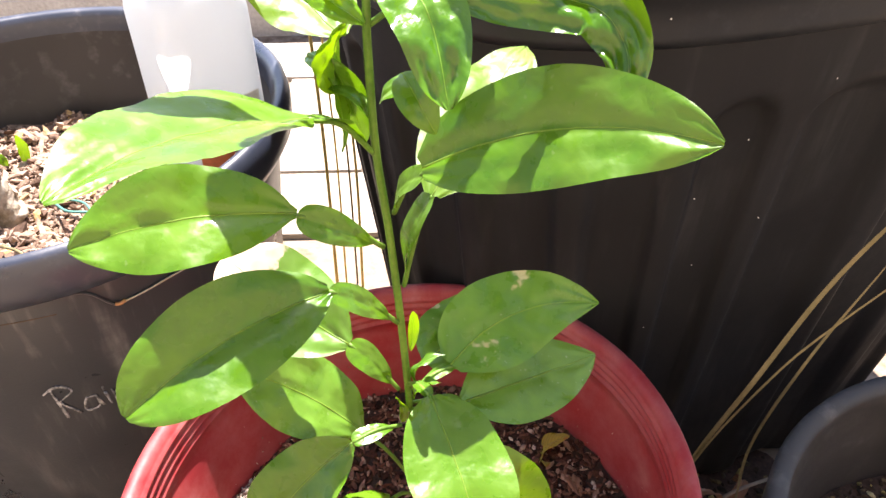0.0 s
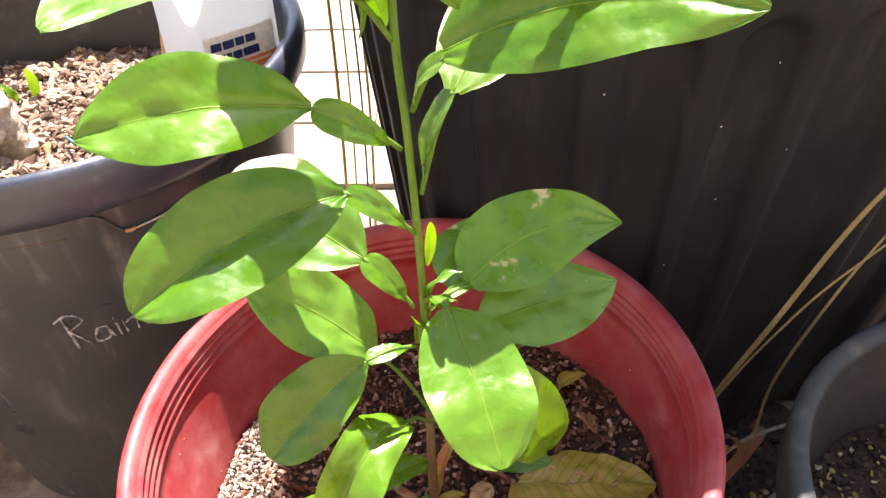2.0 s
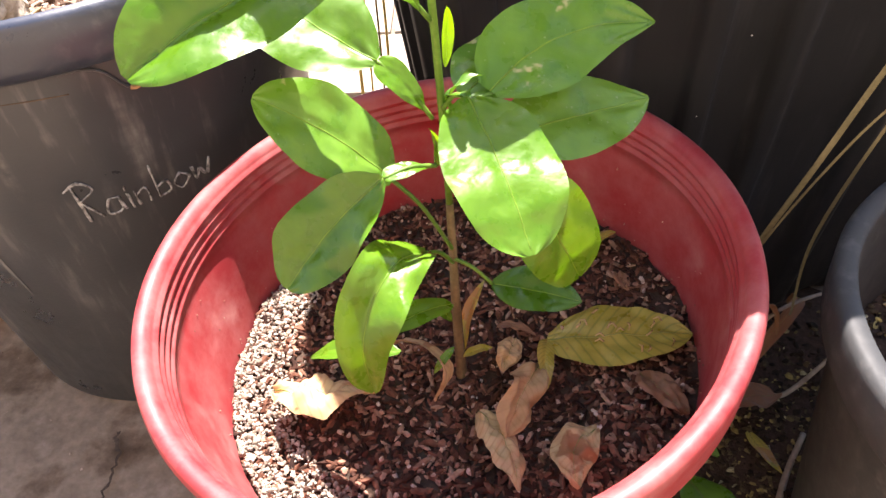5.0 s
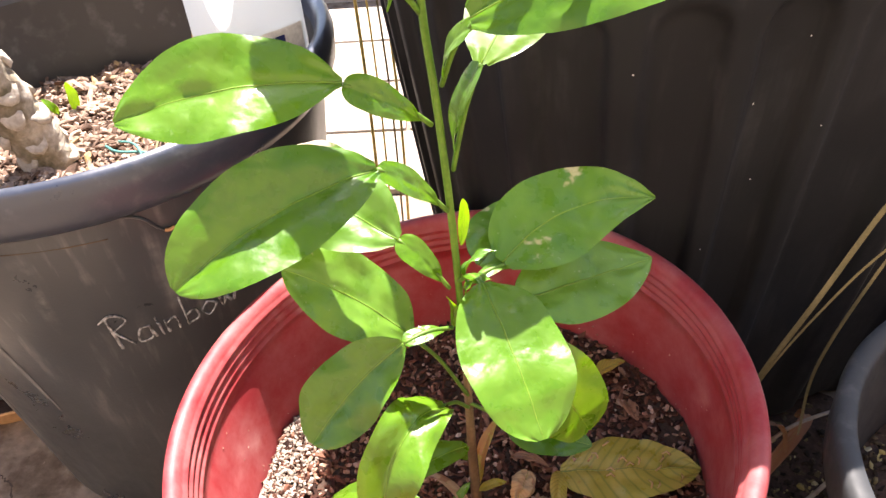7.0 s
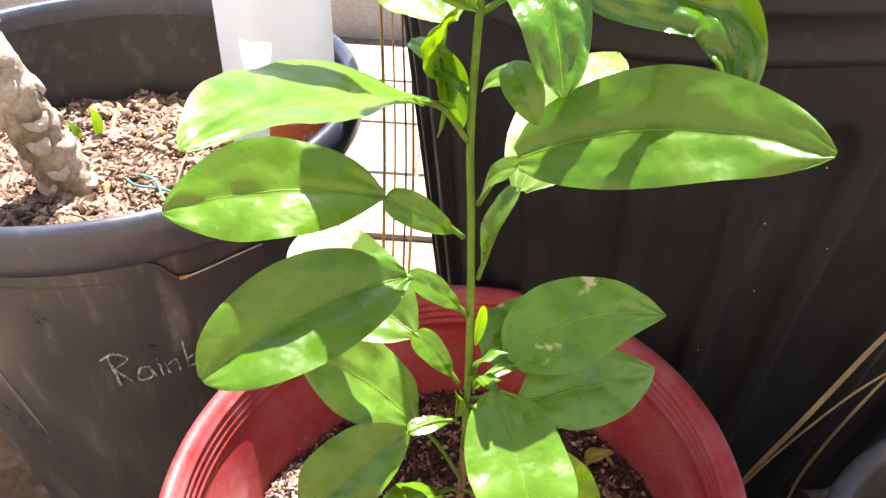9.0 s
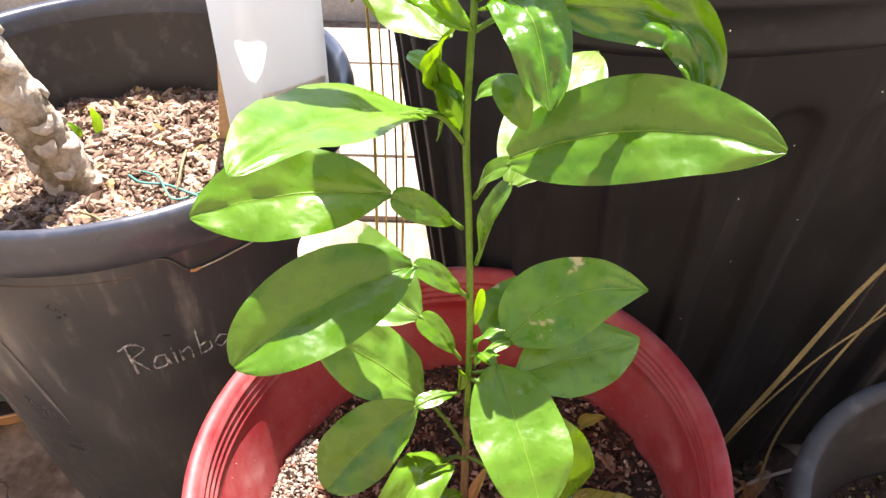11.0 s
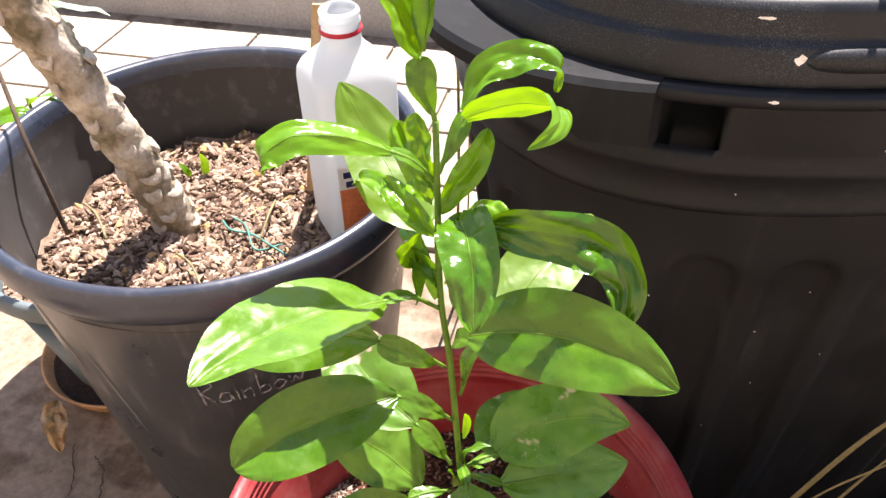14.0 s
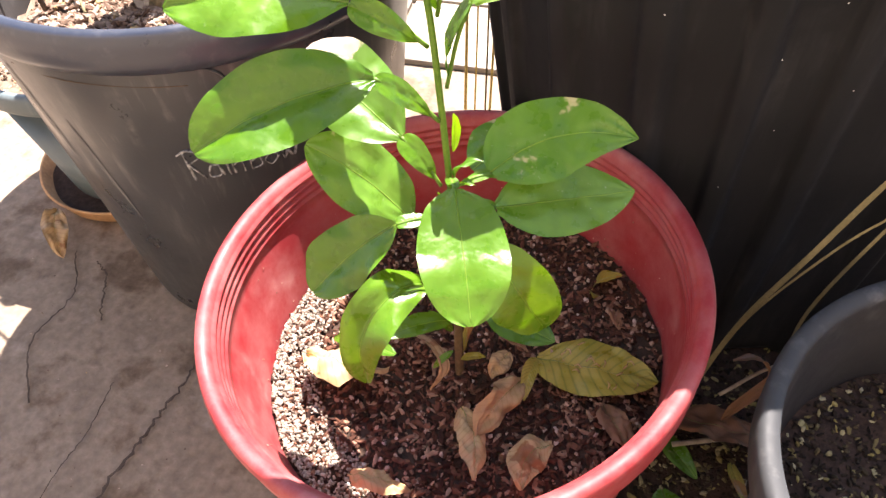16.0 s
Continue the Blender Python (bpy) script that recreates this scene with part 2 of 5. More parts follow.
TRUNKBARK = mottled("pale_bark", [(0.36, (0.13, 0.11, 0.065)), (0.45, (0.26, 0.215, 0.15)), (0.53, (0.40, 0.345, 0.27)), (0.64, (0.54, 0.48, 0.40))], 26, 0.85, 220, 0.9)
SCAR = mottled("leaf_scar", [(0.3, (0.36, 0.31, 0.25)), (0.7, (0.56, 0.50, 0.42))], 70, 0.85, 300, 0.5)
STRAW = mottled("dry_stalk", [(0.3, (0.13, 0.115, 0.055)), (0.7, (0.27, 0.225, 0.12))], 40, 0.7, 300, 0.4, (1, 1, 0.2))
STAKE = mottled("tan_wood", [(0.3, (0.42, 0.25, 0.11)), (0.7, (0.55, 0.36, 0.18))], 20, 0.7, 200, 0.3, (1, 1, 0.15))
CANE = mottled("yellow_cane", [(0.3, (0.52, 0.36, 0.08)), (0.7, (0.70, 0.52, 0.16))], 30, 0.5, 200, 0.2)
BROWNPOT = plastic("brown_pot_plastic", (0.022, 0.018, 0.015), (0.04, 0.033, 0.028), (0.12, 0.10, 0.085), 0.5)
TWIG = mottled("dry_twig", [(0.3, (0.22, 0.17, 0.13)), (0.7, (0.42, 0.35, 0.28))], 40, 0.8)
LABEL = mottled("white_label", [(0.3, (0.72, 0.71, 0.7)), (0.7, (0.8, 0.8, 0.79))], 30, 0.4, 200, 0.05)
ORANGE = mottled("orange_print", [(0.3, (0.70, 0.19, 0.075)), (0.7, (0.78, 0.24, 0.10))], 40, 0.4, 200, 0.05)
NAVY = mottled("navy_print", [(0.3, (0.02, 0.025, 0.10)), (0.7, (0.03, 0.04, 0.15))], 30, 0.4, 200, 0.05)
PALE = mottled("pale_print", [(0.3, (0.72, 0.5, 0.38)), (0.7, (0.8, 0.6, 0.48))], 30, 0.4, 200, 0.05)
REDRING = mottled("red_ring", [(0.3, (0.55, 0.03, 0.05)), (0.7, (0.65, 0.05, 0.07))], 30, 0.4, 200, 0.05)
SMEAR = plastic("pale_tub_plastic", (0.05, 0.051, 0.055), (0.10, 0.10, 0.105), (0.24, 0.235, 0.23), 0.45, 0.9, (120, 120, 20), 0.45)
CHALK = mottled("chalk", [(0.38, (0.07, 0.07, 0.075)), (0.60, (0.40, 0.40, 0.41))], 160, 0.95, 500, 0.3)
TEAL = mottled("teal_twine", [(0.3, (0.05, 0.17, 0.15)), (0.7, (0.1, 0.26, 0.22))], 60, 0.6)

BOTTLE, bn_, bl_, bb_ = material("milky_plastic", 0.35, 0, 0.5)
bb_.inputs["Base Color"].default_value = (0.60, 0.635, 0.66, 1)
bb_.inputs["Subsurface Weight"].default_value = 0.0
bt_ = bn_.new("ShaderNodeBsdfTranslucent")
bt_.inputs[0].default_value = (0.70, 0.73, 0.75, 1)
bm_ = bn_.new("ShaderNodeMixShader")
bm_.inputs[0].default_value = 0.52
bl_.new(bb_.outputs[0], bm_.inputs[1])
bl_.new(bt_.outputs[0], bm_.inputs[2])
bl_.new(bm_.outputs[0], bn_["Material Output"].inputs[0])
bumped(bn_, bl_, bb_, noise_node(bn_, bl_, 45, 3).outputs[0], 0.15, 0.002)

# ---------------------------------------------------------------- helpers


def thing(name, at, label, category, group="", kind="", m=None):
    e = new(name)
    e.empty_display_size = 0.02
    e.matrix_world = m if m is not None else pose(*at)
    return tagged(e, label, category, group, kind)


def mesh_part(name, verts, faces, mat, parent=None, label="", smooth=True, uvs=None):
    me = bpy.data.meshes.new(name)
    me.from_pydata([tuple(v) for v in verts], [], faces)
    if uvs:
        lay = me.uv_layers.new(name="UVMap")
        for lp in me.loops:
            lay.data[lp.index].uv = uvs[lp.vertex_index]
    me.materials.append(mat)
    if smooth:
        me.polygons.foreach_set("use_smooth", [True] * len(me.polygons))
    ob = new(name, me)
    if parent is not None:
        ob.parent = parent
        # vertices are given in world metres
        if parent.parent is None:
            ob.matrix_parent_inverse = parent.matrix_basis.inverted()
    if label:
        tagged(ob, label)
    return ob


def local_part(name, verts, faces, mat, parent, label="", smooth=True):
    """Vertices in the parent's own axes."""
    ob = mesh_part(name, verts, faces, mat, None, label, smooth)
    ob.parent = parent
    return ob


def lathe(profile, n=72, wave=None):
    """Verts and faces of a profile of (radius, z) turned round z. wave(angle, radius, z) gives a changed radius."""
    verts, faces = [], []
    for r, z in profile:
        for k in range(n):
            a = 2 * math.pi * k / n
            q = wave(a, r, z) if wave else r
            verts.append((q * math.cos(a), q * math.sin(a), z))
    for i in range(len(profile) - 1):
        for k in range(n):
            faces.append((i * n + k, i * n + (k + 1) % n, (i + 1) * n + (k + 1) % n, (i + 1) * n + k))
    return verts, faces


def tube(points, radii, sides=8, cap=True):
    """Verts and faces of a round tube along points."""
    pts = [Vector(p) for p in points]
    verts, faces = [], []
    up = Vector((0.3, 0.9, 0.2))
    for i, p in enumerate(pts):
        d = (pts[min(i + 1, len(pts) - 1)] - pts[max(i - 1, 0)]).normalized()
        s = d.cross(up)
        if s.length < 0.05:
            s = d.cross(Vector((1, 0, 0)))
        s.normalize()
        w = d.cross(s)
        r = radii[i] if isinstance(radii, (list, tuple)) else radii
        for k in range(sides):
            a = 2 * math.pi * k / sides
            verts.append(p + (s * math.cos(a) + w * math.sin(a)) * r)
    for i in range(len(pts) - 1):
        for k in range(sides):
            faces.append((i * sides + k, i * sides + (k + 1) % sides, (i + 1) * sides + (k + 1) % sides, (i + 1) * sides + k))
    if cap:
        faces.append(tuple(reversed(range(sides))))
        faces.append(tuple((len(pts) - 1) * sides + k for k in range(sides)))
    return verts, faces


def smooth_line(points, n=8):
    """Catmull-Rom through the points, n steps a span."""
    p = [Vector(q) for q in points]
    p = [2 * p[0] - p[1]] + p + [2 * p[-1] - p[-2]]
    out = []
    for i in range(1, len(p) - 2):
        for k in range(n):
            u = k / n
            a, b, c, d = p[i - 1], p[i], p[i + 1], p[i + 2]
            out.append(0.5 * (2 * b + (c - a) * u + (2 * a - 5 * b + 4 * c - d) * u * u + (3 * b - a - 3 * c + d) * u ** 3))
    out.append(p[-2])
    return out


def box_mesh(cx, cy, cz, sx, sy, sz, bevel=0.004):
    bm = bmesh.new()
    bmesh.ops.create_cube(bm, size=1.0, matrix=Matrix.Translation((cx, cy, cz)) @ Matrix.Diagonal((sx, sy, sz, 1)))
    if bevel:
        bmesh.ops.bevel(bm, geom=bm.edges[:], offset=bevel, segments=2, affect="EDGES", profile=0.5)
    verts = [v.co.copy() for v in bm.verts]
    bm.verts.index_update()
    faces = [tuple(v.index for v in f.verts) for f in bm.faces]
    bm.free()
    return verts, faces


def leaf(parent, base, tip, width, roll, arch=0.05, bend=0.0, fold=15, hook=0.0, twist=0.0, wave=0.04, mat=None, via=None,
         name="leaf", label="", fat=(0.60, 0.76), rib=True, seed=0, cup=0.0, rib_mat=None, crinkle=0.0):
    """A leaf from base to tip. roll: degrees by which the blade turns from lying flat, about its own length; arch: rise of the middle, bend: sideways sweep,
    both as a share of the length; fold: degrees by which each half rises from the midrib; hook: how far the tip rolls down; cup: curl of the halves."""
    rng = random.Random(seed + int(abs(base[0]) * 1e4) + int(abs(tip[1]) * 1e4))
    b, t = Vector(base), Vector(tip)
    ax = (t - b).normalized()
    length = (t - b).length
    ref = ax.cross(Vector((0, 0, 1))).normalized()
    up = ref.cross(ax)
    ro = radians(roll)
    side = ref * math.cos(ro) + up * math.sin(ro)
    nrm = side.cross(ax)
    if via:
        line = smooth_line([b, *via, t], 8)
    else:
        mid = (b + t) / 2 + nrm * (arch * length) + side * (bend * length)
        ctrl = mid * 2 - (b + t) / 2
        line = [b * (1 - u) ** 2 + ctrl * (2 * u * (1 - u)) + t * u * u for u in [k / 18 for k in range(19)]]
        if hook:
            line = [p - nrm * hook * length * max(0, k / 18 - 0.6) ** 2 * 4 for k, p in enumerate(line)]
    if len(line) < 30:
        line = smooth_line(line[::2] if len(line) % 2 else line, 4)
    n, m = len(line), 17
    p1, p2 = fat
    peak = (p1 / (p1 + p2)) ** p1 * (p2 / (p1 + p2)) ** p2
    ph, ph2 = rng.uniform(0, 6.28), rng.uniform(0, 6.28)
    wl = rng.uniform(9, 13)
    verts, uvs, faces = [], [], []
    fo = math.tan(radians(fold))
    for i, p in enumerate(line):
        u = i / (n - 1)
        d = (line[min(i + 1, n - 1)] - line[max(i - 1, 0)]).normalized()
        s = (side - d * side.dot(d))
        s = s.normalized()
        nn = s.cross(d)
        tw = radians(twist) * u
        s, nn = s * math.cos(tw) + nn * math.sin(tw), nn * math.cos(tw) - s * math.sin(tw)
        uu = min(max(u, 0.0), 1.0)
        w = width / 2 * (max(uu, 0.012) ** p1 * max(1 - uu, 0.004) ** p2) / peak
        for j in range(m):
            v = j / (m - 1) * 2 - 1
            a = abs(v)
            edge = wave * width * a ** 1.6 * math.sin(wl * u + (ph if v > 0 else ph2)) * min(1, 6 * u * (1 - u))
            lift = w * a * fo * (1 - 0.45 * a) - cup * w * a * a + edge
            lift += 0.030 * width * noise.noise(Vector((u * 7 + ph, v * 2.8, ph2))) + 0.030 * width * 0.6 * abs(noise.noise(Vector((u * 15 + ph2, v * 5, ph)))) * min(1, 4 * a)
            quilt = 0.55 - abs(math.sin(15 * u - 2.2 * a + 0.5 * ph))
            lift += 0.006 * width * quilt * min(1, 3 * a) * (1 - 0.5 * a) * min(1, 8 * u * (1 - u))
            if crinkle:
                lift += crinkle * width * (noise.noise(Vector((u * 6 + ph, v * 2.2, ph2 + 3))) + 0.45 * abs(noise.noise(Vector((u * 11 + ph, v * 3.6, ph2)))))
                lift += 0.10 * crinkle * width * min(1, 2.5 * a) * abs(math.sin(19 * u - 3.0 * a + ph)) * min(1, 6 * u * (1 - u))
            verts.append(p + s * (w * v * (1 - 0.25 * abs(cup) * a)) + nn * lift)
            uvs.append((u, j / (m - 1)))
    for i in range(n - 1):
        for j in range(m - 1):
            faces.append((i * m + j, i * m + j + 1, (i + 1) * m + j + 1, (i + 1) * m + j))
    ob = mesh_part(name, verts, faces, mat or LEAF, parent, label, True, uvs)
    if rib:
        rpts = [Vector(verts[i * m + m // 2]) for i in range(0, n - 1)]
        rv, rf = tube(rpts, [0.0005 * (1 - 0.75 * i / len(rpts)) * min(1.2, width / 0.04) for i in range(len(rpts))], 5)
        mesh_part("midrib", rv, rf, rib_mat or RIB, ob)
    return ob


def chips(name, spot, count, size, mat, parent, seed, long=2.2, flat=0.5, label=""):
    """Loose pieces: spot(rng) gives a place; each piece is a small uneven block lying at a random turn."""
    rng = random.Random(seed)
    verts, faces = [], []
    g = (1 + 5 ** 0.5) / 2
    ico = [Vector(v) / 1.902 for v in ((-1, g, 0), (1, g, 0), (-1, -g, 0), (1, -g, 0), (0, -1, g), (0, 1, g), (0, -1, -g), (0, 1, -g), (g, 0, -1), (g, 0, 1), (-g, 0, -1), (-g, 0, 1))]
    tri_ = ((0, 11, 5), (0, 5, 1), (0, 1, 7), (0, 7, 10), (0, 10, 11), (1, 5, 9), (5, 11, 4), (11, 10, 2), (10, 7, 6), (7, 1, 8),
            (3, 9, 4), (3, 4, 2), (3, 2, 6), (3, 6, 8), (3, 8, 9), (4, 9, 5), (2, 4, 11), (6, 2, 10), (8, 6, 7), (9, 8, 1))
    for _ in range(count):
        x, y, z = spot(rng)
        s = size * rng.uniform(0.4, 1.2)
        dx, dy, dz = 0.5 * s * rng.uniform(1, long), 0.5 * s * rng.uniform(0.6, 1), 0.6 * s * flat * rng.uniform(0.7, 1.4)
        rot = Euler((rng.gauss(0, 0.4), rng.gauss(0, 0.4), rng.uniform(0, 6.28))).to_matrix()
        k = len(verts)
        for v in ico:
            q = rot @ Vector((v.x * dx * rng.uniform(0.6, 1.25), v.y * dy * rng.uniform(0.55, 1.25), v.z * dz * rng.uniform(0.5, 1.25)))
            verts.append((x + q.x, y + q.y, z + q.z))
        faces += [tuple(k + i for i in f) for f in tri_]
    ob = local_part(name, verts, faces, mat, parent, label, False)
    tagged(ob, kind="stuff")
    return ob


# ---------------------------------------------------------------- ground and distance
gv, gf = [], []
steps = [-60, -20, -6, -3, -2, -1.5, -1.2, -1.0, -0.8, -0.6, -0.4, -0.2, 0, 0.2, 0.4, 0.6, 0.8, 1.0, 1.3, 1.6, 2, 3, 6, 20, 60]
for yy in steps:
    for xx in steps:
        near = abs(xx) < 2.5 and abs(yy) < 2.5
        gv.append((xx, yy, 0.002 * noise.noise(Vector((xx * 3, yy * 3, 0))) if near else 0))
ns = len(steps)
for i in range(ns - 1):
    for j in range(ns - 1):
        gf.append((i * ns + j, i * ns + j + 1, (i + 1) * ns + j + 1, (i + 1) * ns + j))
ground = mesh_part("ground", gv, gf, CONCRETE)
tagged(ground, "weathered tan concrete yard floor with cracks", "ground", kind="structure")


def crack(points, width, seed):
    rng = random.Random(seed)
    line = smooth_line([(x, y, 0.004) for x, y in points], 14)
    vs, fs = [], []
    for i, p in enumerate(line):
        d = (line[min(i + 1, len(line) - 1)] - line[max(0, i - 1)]).normalized()
        s = Vector((-d.y, d.x, 0))
        o = s * rng.gauss(0, width * 0.5)
        w = width * rng.uniform(0.3, 0.75)
        vs += [p + o - s * w, p + o + s * w]
        if i:
            fs.append((2 * i - 2, 2 * i - 1, 2 * i + 1, 2 * i))
    ob = mesh_part("ground_crack", vs, fs, CRACK, None, "", False)
    return tagged(ob, "dark dirt-filled crack in the concrete floor", "crack", kind="structure")


crack([(-0.36, 0.10), (-0.349, 0.057), (-0.36, -0.02), (-0.371, -0.092), (-0.385, -0.2), (-0.38, -0.4)], 0.0035, 1)
crack([(-0.60, 0.2), (-0.56, 0.13), (-0.57, 0.05), (-0.52, -0.03)], 0.0018, 2)
crack([(-0.435, 0.02), (-0.43, -0.05), (-0.437, -0.11), (-0.43, -0.2)], 0.0012, 6)
crack([(-0.56, 0.19), (-0.535, 0.172), (-0.52, 0.14), (-0.50, 0.10)], 0.0022, 7)

# cream paving slabs behind the pots
paving = thing("pavement", (0, 0, 0), "sunlit cream paving slabs with dark joints", "pavement", kind="structure")
slab_mesh = None
for iy in range(4):
    for ix in range(10):
        if slab_mesh is None:
            bv, bf = box_mesh(0, 0, 0, 0.372, 0.185, 0.014, 0.003)
            slab = local_part("slab", bv, bf, PAVING, paving, "", False)
            slab_mesh = slab.data
        else:
            slab = new("slab", slab_mesh)
            slab.parent = paving
        slab.location = (-2.40 + 0.38 * ix + 0.19 * (iy % 2), 0.815 + 0.193 * iy, 0.004)

sv, sf = box_mesh(0, 2.25, 0.04, 14, 1.4, 0.16, 0.02)
step = mesh_part("raised_step", sv, sf, STEP, None, "", False)
tagged(step, "low grey concrete step at the far edge", "step", kind="structure")

# unseen wall added behind the camera closes the yard and bounces warm light
wv, wf = box_mesh(0, -2.3, 1.45, 12, 0.25, 2.9, 0.01)
bounce_wall = mesh_part("wall_south", wv, wf, BOUNCE_CREAM, None, "", False)
tagged(bounce_wall, "unseen plain cream wall, added to bounce warm light", "wall", kind="structure")

# ---------------------------------------------------------------- red pot
POT = pose(0.0, 0.0, 0.345) @ pose(0, 0, 0, 2.6, -4.7, 0) @ pose(0, 0, -0.345)
red_pot = thing("plant_pot", (0, 0, 0), "dusty red plastic pot with a ridged rim, holding a citrus plant", "plant pot", m=POT)
RZ = 0.345
prof_out = [(0.0, 0.012), (0.132, 0.012), (0.136, 0.016), (0.178, 0.285), (0.182, 0.29), (0.184, 0.302), (0.1925, 0.306), (0.196, 0.312),
            (0.1975, RZ - 0.012), (0.1985, RZ - 0.005), (0.1965, RZ), (0.193, RZ + 0.0015), (0.188, RZ), (0.1858, RZ - 0.004)]
prof_in = []
for k in range(4):
    z = RZ - 0.006 - k * 0.0068
    r = 0.1850 - k * 0.0009
    prof_in += [(r, z), (r - 0.0021, z - 0.0012), (r - 0.0023, z - 0.0034), (r - 0.0003, z - 0.0048)]
prof_in += [(0.1800, RZ - 0.040), (0.1770, RZ - 0.052), (0.1700, RZ - 0.10), (0.150, 0.12), (0.128, 0.03), (0.0, 0.03)]
lv, lf = lathe(prof_out[:6], 128)
local_part("pot_wall", lv, lf, RED, red_pot)
lv, lf = lathe(prof_out[5:] + prof_in[:17], 144)
local_part("rim", lv, lf, RED, red_pot, "thick rolled rim with four ridges inside")
lv, lf = lathe(prof_in[16:], 128)
local_part("inner_wall", lv, lf, RED, red_pot)


def soil_disc(name, radius, z, mat, parent, seed, rough=0.006, rings=26, n=72):
    vs, fs = [(0, 0, z)], []
    for i in range(1, rings + 1):
        for k in range(n):
            a, r = 2 * math.pi * k / n, radius * i / rings
            x, y = r * math.cos(a), r * math.sin(a)
            vs.append((x, y, z + rough * noise.noise(Vector((x * 28, y * 28, seed))) + 0.4 * rough * noise.noise(Vector((x * 90, y * 90, seed)))))
    for k in range(n):
        fs.append((0, 1 + k, 1 + (k + 1) % n))
    for i in range(rings - 1):
        for k in range(n):
            a, b = 1 + i * n + k, 1 + i * n + (k + 1) % n
            fs.append((a, a + n, b + n, b))
    return local_part(name, vs, fs, mat, parent)


def in_disc(radius, z, seed, rough=0.006, lift=0.001):
    def spot(rng):
        a, r = rng.uniform(0, 6.2832), radius * math.sqrt(rng.random())
        x, y = r * math.cos(a), r * math.sin(a)
        return x, y, z + lift + rough * noise.noise(Vector((x * 28, y * 28, seed))) + rng.uniform(-0.001, 0.0025)
    return spot


SOIL_Z = 0.238
red_soil = thing("potting_soil", (0, 0, 0), "dark bark potting mix with pink-white perlite in the red pot", "soil", kind="stuff", m=POT)
soil_disc("soil_bed", 0.1695, SOIL_Z, SOIL, red_soil, 3)
chips("bark_chip", in_disc(0.167, SOIL_Z, 3), 7500, 0.0058, CHIPS, red_soil, 11, 2.6, 0.5)
chips("perlite", in_disc(0.166, SOIL_Z, 3, lift=0.002), 850, 0.0044, PERLITE, red_soil, 12, 1.2, 0.9)


def wall_spot(rng):
    a = rng.uniform(0, 6.2832)
    z = SOIL_Z + 0.004 + 0.06 * rng.random() ** 2.2
    r = 0.1695 + (z - 0.245) * 0.155
    return r * math.cos(a), r * math.sin(a), z


# pale grains put the sunlit strip of soil by the wall into colour
def lit_strip_spot(rng):
    a = radians(rng.uniform(148, 262))
    r = 0.166 - 0.040 * rng.random() ** 1.6
    x, y = r * math.cos(a), r * math.sin(a)
    return x, y, SOIL_Z + 0.0035 + 0.006 * noise.noise(Vector((x * 28, y * 28, 3))) + rng.uniform(0, 0.0015)


chips("sand_grain", lit_strip_spot, 2600, 0.0036, LIT_SAND, red_soil, 15, 1.3, 0.8, "pale sand grains standing for the sunlit strip along the pot's wall")
chips("perlite_speck", wall_spot, 120, 0.0015, PERLITE, red_soil, 14, 1.2, 0.9)

# ---------------------------------------------------------------- black tub
TX, TY = -0.346, 0.312
tub = thing("large_plant_tub", (TX, TY, 0), "large scuffed black plastic tub with chalk writing on its wall", "plant tub")
tub_out = [(0.0, 0.0), (0.168, 0.0), (0.174, 0.006), (0.2215, 0.405), (0.2222, 0.408), (0.2235, 0.424)]
tub_rim = [(0.2235, 0.424), (0.2330, 0.428), (0.2385, 0.438), (0.2395, 0.456), (0.2370, 0.467), (0.2320, 0.4715), (0.2255, 0.468), (0.2225, 0.460), (0.2205, 0.448)]
tub_in = [(0.2205, 0.448), (0.2150, 0.39), (0.2130, 0.386), (0.206, 0.33), (0.166, 0.02), (0.0, 0.02)]
lv, lf = lathe(tub_out, 112)
local_part("tub_wall", lv, lf, BLACK, tub)
lv, lf = lathe(tub_rim, 144)
local_part("rim", lv, lf, SKYTINT_RIM, tub, "rounded black rim, tinted blue for the sky's reflection")
lv, lf = lathe(tub_in, 112)
local_part("inner_wall", lv, lf, SHADED_INNER, tub)
TUB_SOIL = 0.352
tub_soil = thing("bark_mulch", (TX, TY, 0), "sun-dried tan bark mulch in the black tub", "mulch", kind="stuff")
soil_disc("mulch_bed", 0.208, TUB_SOIL, SOIL_TAN, tub_soil, 7, 0.014)
chips("mulch_chip", in_disc(0.193, TUB_SOIL, 7, 0.014, 0.003), 3600, 0.0112, CHIPS_TAN, tub_soil, 21, 2.6, 0.55)
chips("mulch_crumb", in_disc(0.200, TUB_SOIL, 7, 0.014, 0.003), 6500, 0.0058, CHIPS_TAN, tub_soil, 22, 2.4, 0.6)


def tub_wall(angle, z, out=0.0):
    r = 0.174 + (0.2215 - 0.174) * (z - 0.006) / 0.399 + out
    return Vector((TX + r * math.cos(angle), TY + r * math.sin(angle), z))


